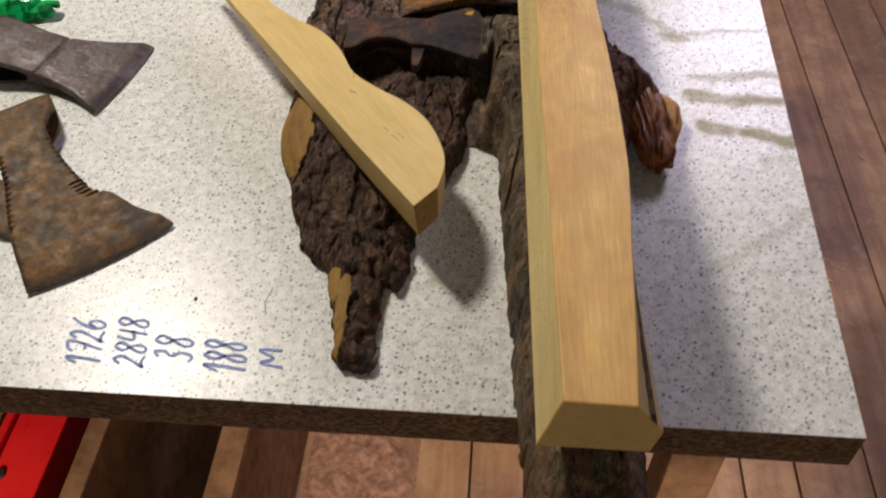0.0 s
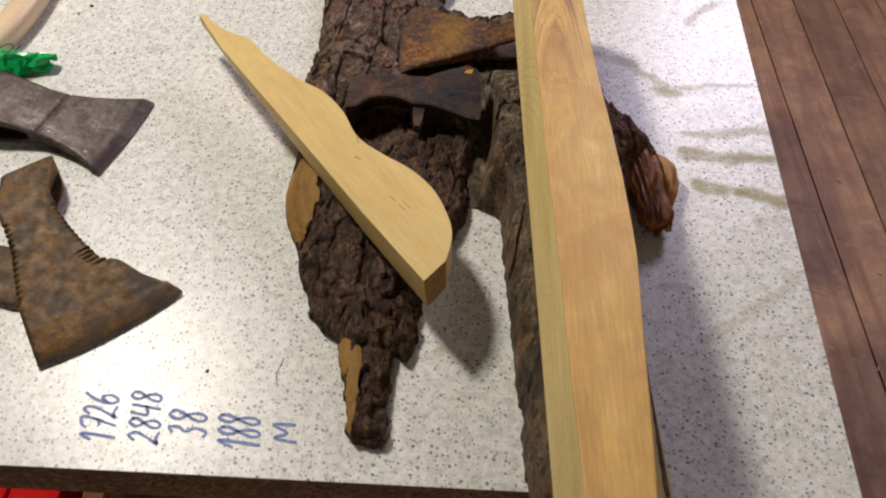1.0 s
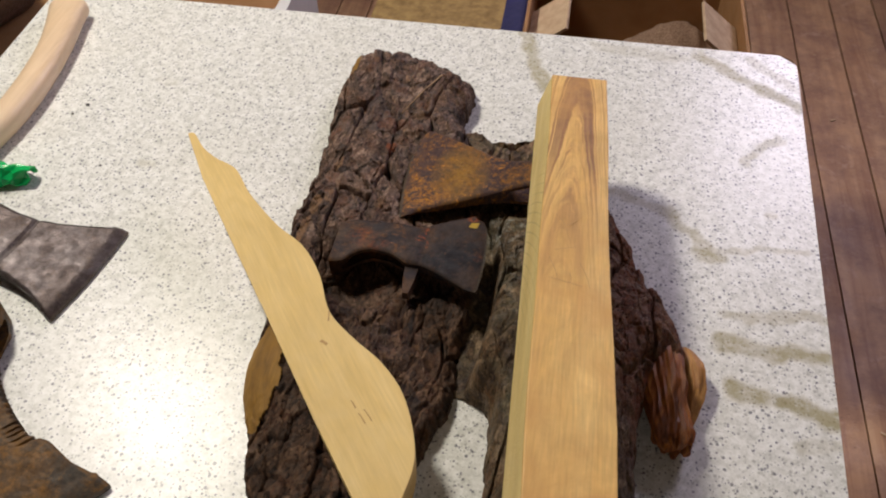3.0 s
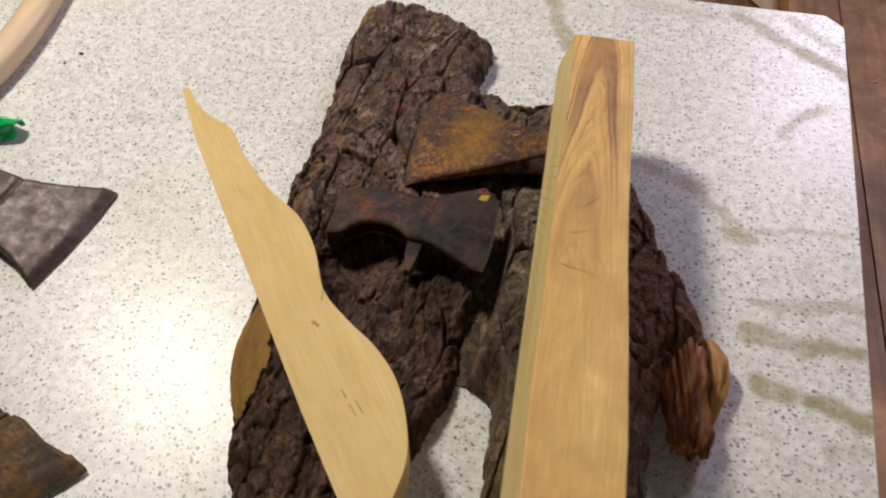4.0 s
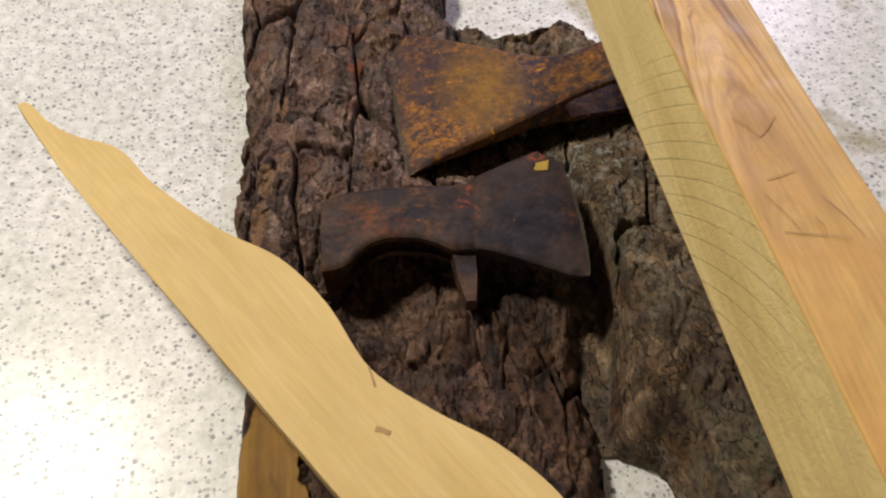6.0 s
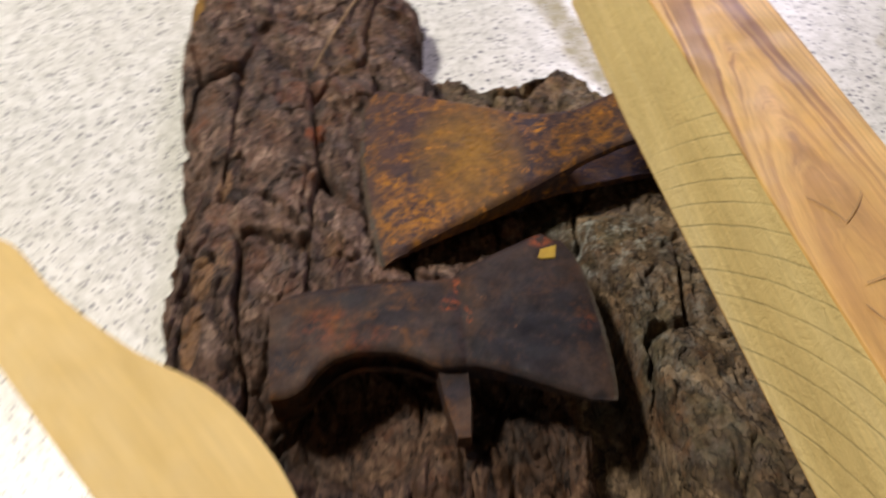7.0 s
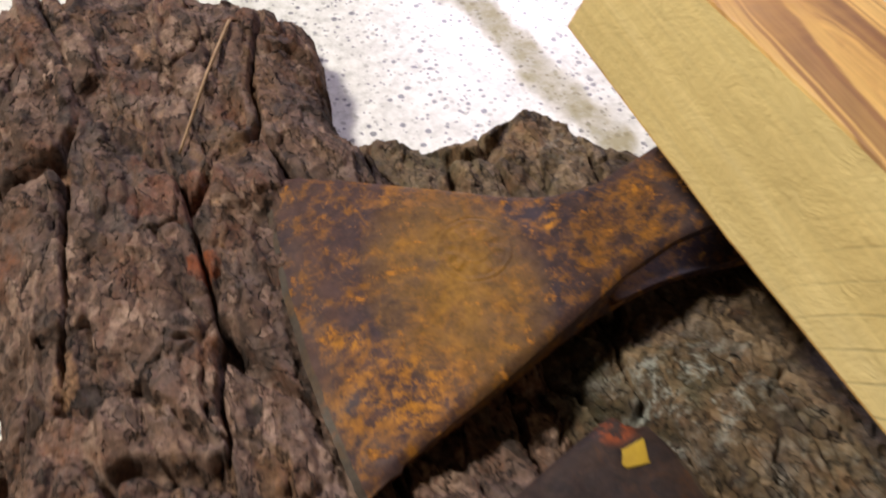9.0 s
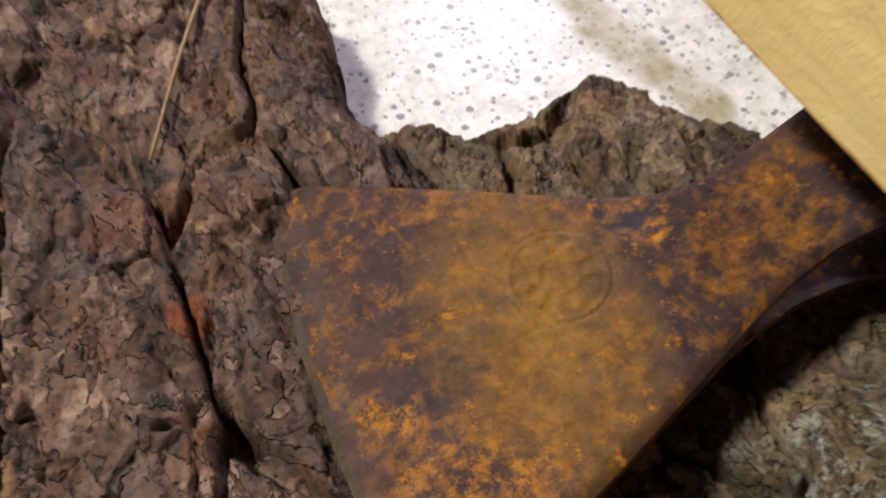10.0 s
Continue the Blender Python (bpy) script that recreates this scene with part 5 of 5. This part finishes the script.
def crumbs():
    rng = random.Random(3)
    spots = [(-0.757, 0.603, 0.0026), (-0.767, 0.586, 0.0018), (-0.496, 0.090, 0.0017), (-0.70, 0.51, 0.0016), (-0.24, 0.605, 0.0012)]
    for x, y, r in spots:
        bm = bmesh.new()
        bmesh.ops.create_icosphere(bm, subdivisions=1, radius=r)
        for v in bm.verts:
            v.co = Vector((x + v.co.x * rng.uniform(0.6, 1.3), y + v.co.y * rng.uniform(0.6, 1.3), TOP + 0.0006 + max(-0.0006, v.co.z * 0.6)))
        tagged(part("crumb", bm, CRUMB), "tiny dark crumb lying on the laminate", "crumb", "crumbs")
    # a dry stalk on the bark, a fine hair on the laminate, yellow flecks
    path = spline([(-0.3655, 0.667, 0.7865), (-0.380, 0.635, 0.7880), (-0.3965, 0.600, 0.7840)], 6, False)
    verts, faces, ring = [], [], 6
    for k, c in enumerate(path):
        r = 0.0011 - 0.0004 * k / len(path)
        verts += [(c[0] + r * math.cos(w * 1.047), c[1] + 0.4 * r * math.cos(w * 1.047), c[2] + r * math.sin(w * 1.047)) for w in range(ring)]
    for k in range(len(path) - 1):
        for j in range(ring):
            a, b = k * ring + j, k * ring + (j + 1) % ring
            faces.append((a, b, b + ring, a + ring))
    faces += [tuple(range(ring))[::-1], tuple(range(len(verts) - ring, len(verts)))]
    tagged(link_mesh("grass_stalk", verts, faces, TWIG, smooth=True), "dry straw-coloured stalk lying on the bark", "stalk")
    hair = ribbon("hair", [(-0.437, 0.105, 0), (-0.440, 0.09, 0), (-0.437, 0.078, 0)], 0.0003, lambda x, y: TOP + 0.0005, CRUMB)
    tagged(hair, "fine dark fibre lying on the laminate", "fibre")
    fleck = bmesh.new()
    box(-0.3022, -0.2948, 0.4365, 0.4425, TOP + 0.0440, TOP + 0.0458, 0.0005, fleck)
    for v in fleck.verts:
        v.co.x += 0.0012 * math.sin(900 * v.co.y)
        v.co.y += 0.0008 * math.sin(1300 * v.co.x)
    tagged(part("paint_fleck", fleck, YELLOW), "yellow paint fleck stuck on the dark axe head", "paint fleck")


# ---- under and behind the table ----
def red_box():
    t = thing("tool_box", (-0.78, 0.2, 0), "open red enamelled metal tool box under the table", "tool box")

    def sheet(name, x0, x1, z0, z1, mat, text=""):
        """A panel that leans outwards, with a rolled lip along its top."""
        bm = box(x0, x1, -0.02, 0.5, 0.0, z1, 0.003)
        for v in bm.verts:
            v.co.x += 0.018 * (v.co.z - z0) / z1
        return part(name, bm, mat, t, text)

    sheet("side_panel", -0.776, -0.722, 0.45, 0.455, RED)
    sheet("side_panel", -1.02, -0.835, 0.44, 0.44, RED)
    sheet("lip", -0.787, -0.778, 0.45, 0.462, RED, "rolled red lip along the panel")
    # black sheet added for the shaded gap between the panels
    sheet("inner_tray", -0.833, -0.789, 0.40, 0.40, METAL_AND_GAP_BLACK, "near-black sheet filling the shaded gap")
    sheet("handle_rail", -0.812, -0.798, 0.43, 0.452, CRATE, "worn wooden rail over the dark gap")
    for y in (0.03, 0.075, 0.16):
        bm = bmesh.new()
        bmesh.ops.create_cone(bm, cap_ends=True, segments=14, radius1=0.0055, radius2=0.0045, depth=0.004)
        bmesh.ops.translate(bm, verts=bm.verts, vec=(-0.766, y, 0.457))
        part("rivet", bm, METAL_AND_GAP_BLACK, t, "dark rivet on the red panel")


def crate():
    t = thing("wooden_crate", (-0.64, 0.3, 0), "old brown wooden crate, open on top", "crate")
    part("side_board", box(-0.699, -0.676, -0.05, 0.55, 0.0, 0.45, 0.004), CRATE, t)
    part("side_board", box(-0.592, -0.556, -0.05, 0.55, 0.0, 0.33, 0.008), CRATE, t)
    part("end_board", box(-0.676, -0.592, 0.530, 0.55, 0.0, 0.43, 0.004), CRATE, t)
    # the crate's inner shade is put into this board's near-black colour
    part("bottom_board", box(-0.676, -0.592, -0.05, 0.530, 0.0, 0.02, 0.002), METAL_AND_GAP_BLACK, t)


def floor_dirt():
    """A ragged drift of sawdust and soil on the boards beside the crate."""
    xs, ys = np.meshgrid(np.linspace(-0.56, -0.30, 110), np.linspace(-0.34, 0.42, 200))
    edge = smoothstep(0.0, 0.05, xs + 0.56) * (1 - smoothstep(-0.40, -0.36, xs + 0.05 * (fbm(xs * 14, ys * 14, 4, 61) - 0.5) * 2))
    z = edge * (0.002 + 0.009 * fbm(xs * 45, ys * 45, 5, 62, 0.6)) - 0.0022
    i = np.arange(xs.size).reshape(xs.shape)
    q = np.stack([i[:-1, :-1], i[:-1, 1:], i[1:, 1:], i[1:, :-1]], -1).reshape(-1, 4)
    heap = link_mesh("floor_dirt", np.stack([xs, ys, z], -1).reshape(-1, 3), q.tolist(), DIRT, smooth=True)
    tagged(heap, "brown drift of sawdust and dirt on the floor boards", "dirt", kind="stuff")


def cardboard_box():
    t = thing("cardboard_box", (-0.13, 1.1, 0), "open brown cardboard box with sawdust, blue outside", "cardboard box")
    x0, x1, y0, y1, h = -0.302, 0.018, 0.90, 1.285, 0.62
    part("back_wall", box(x0, x1, y1 - 0.005, y1, 0, h + 0.1, 0.001), CARDBOARD, t)
    part("front_wall", box(x0, x1, y0, y0 + 0.005, 0, h - 0.02, 0.001), CARDBOARD, t)
    part("side_wall", box(x0, x0 + 0.005, y0 + 0.005, y1 - 0.005, 0, h + 0.02, 0.001), CARDBOARD, t)
    part("side_wall", box(x1 - 0.005, x1, y0 + 0.005, y1 - 0.005, 0, h + 0.02, 0.001), CARDBOARD, t)
    part("outer_print", box(x0 - 0.034, x0 - 0.001, y0 + 0.01, y1 - 0.02, 0, h + 0.01, 0.001), NAVY, t, "navy blue printed outer side")
    for fx, ang in ((x0 + 0.008, 52), (x1 - 0.008, -52)):
        flap = box(-0.0025, 0.0025, -0.05, 0.05, 0, 0.07, 0.0008)
        bmesh.ops.rotate(flap, verts=flap.verts, cent=(0, 0, 0), matrix=Matrix.Rotation(radians(ang), 3, "Y"))
        bmesh.ops.translate(flap, verts=flap.verts, vec=(fx, 1.04, h - 0.015))
        part("torn_flap", flap, CARD_EDGE, t, "torn pale cardboard flap")
    xs, ys = np.meshgrid(np.linspace(x0 + 0.006, x1 - 0.006, 70), np.linspace(y0 + 0.006, y1 - 0.006, 60))
    z = 0.40 + 0.10 * np.exp(-(((xs + 0.05) / 0.1) ** 2 + ((ys - 1.25) / 0.12) ** 2)) + 0.02 * (fbm(xs * 60, ys * 60, 4, 3) - 0.5)
    i = np.arange(xs.size).reshape(xs.shape)
    top = np.stack([xs, ys, z], -1).reshape(-1, 3)
    q = np.stack([i[:-1, :-1], i[:-1, 1:], i[1:, 1:], i[1:, :-1]], -1).reshape(-1, 4)
    heap = link_mesh("sawdust_heap", top, q.tolist(), SAWDUST, smooth=True)
    tagged(heap, "heap of coarse pinkish sawdust in the cardboard box", "sawdust", kind="stuff")


def behind():
    b = box(-0.62, -0.36, 1.0, 1.5, 0.0, 0.42, 0.004)
    tagged(part("strand_board_box", b, OSB), "yellow-brown strand board box behind the table", "box")
    c = thing("drawer_box", (-0.85, 1.2, 0), "pinkish wooden drawer box with a pale edge", "box")
    part("body", box(-1.05, -0.79, 1.0, 1.45, 0.0, 0.45, 0.004), CARDBOARD, c)
    part("pale_edge", box(-0.788, -0.765, 1.0, 1.45, 0.0, 0.46, 0.003), FRAME_WHITE, c, "pale painted edge")
    s = thing("side_stool", (-1.15, 0.85, 0), "low stool with an orange-brown wooden seat", "stool")
    part("seat", box(-1.45, -0.93, 0.6, 1.25, 0.56, 0.585, 0.006), CARDBOARD, s)
    for lx in (-1.41, -0.97):
        for ly in (0.64, 1.21):
            part("leg", box(lx - 0.02, lx + 0.02, ly - 0.02, ly + 0.02, 0, 0.56, 0.003), CRATE, s)
    bm = bmesh.new()
    bmesh.ops.create_cone(bm, cap_ends=True, segments=24, radius1=0.06, radius2=0.055, depth=0.3)
    bmesh.ops.bevel(bm, geom=[e for e in bm.edges if e.calc_face_angle(0) > 0.8], offset=0.02, segments=4, affect="EDGES")
    bmesh.ops.rotate(bm, verts=bm.verts, cent=(0, 0, 0), matrix=Matrix.Rotation(radians(78), 3, "X") @ Matrix.Rotation(radians(0), 3, "Y"))
    bmesh.ops.translate(bm, verts=bm.verts, vec=(-1.14, 0.90, 0.66))
    tagged(part("leather_roll", bm, DARK_CASE, None, "", True), "dark leather tool roll lying on the stool", "tool roll")
    rng = random.Random(9)
    for k in range(14):
        bm = bmesh.new()
        r = rng.uniform(0.003, 0.008)
        x, y, a = rng.uniform(0.25, 0.62), rng.uniform(0.6, 2.1), rng.uniform(0, 3)
        box(-r, r, -0.4 * r, 0.4 * r, 0.0, 0.25 * r, 0.0003, bm)
        bmesh.ops.rotate(bm, verts=bm.verts, cent=(0, 0, 0), matrix=Matrix.Rotation(a, 3, "Z"))
        bmesh.ops.translate(bm, verts=bm.verts, vec=(x, y, 0.0002))
        tagged(part("wood_chip", bm, CARD_EDGE), "small pale wood chip on the floor", "wood chip", "wood chips")


room()
added_rear_window()
table()
long_slab()
wide_slab()
beam()
handle_blank()
ash_handle()
axes()
green_wrapper()
crumbs()
red_box()
crate()
floor_dirt()
cardboard_box()
behind()
writing()
floor()
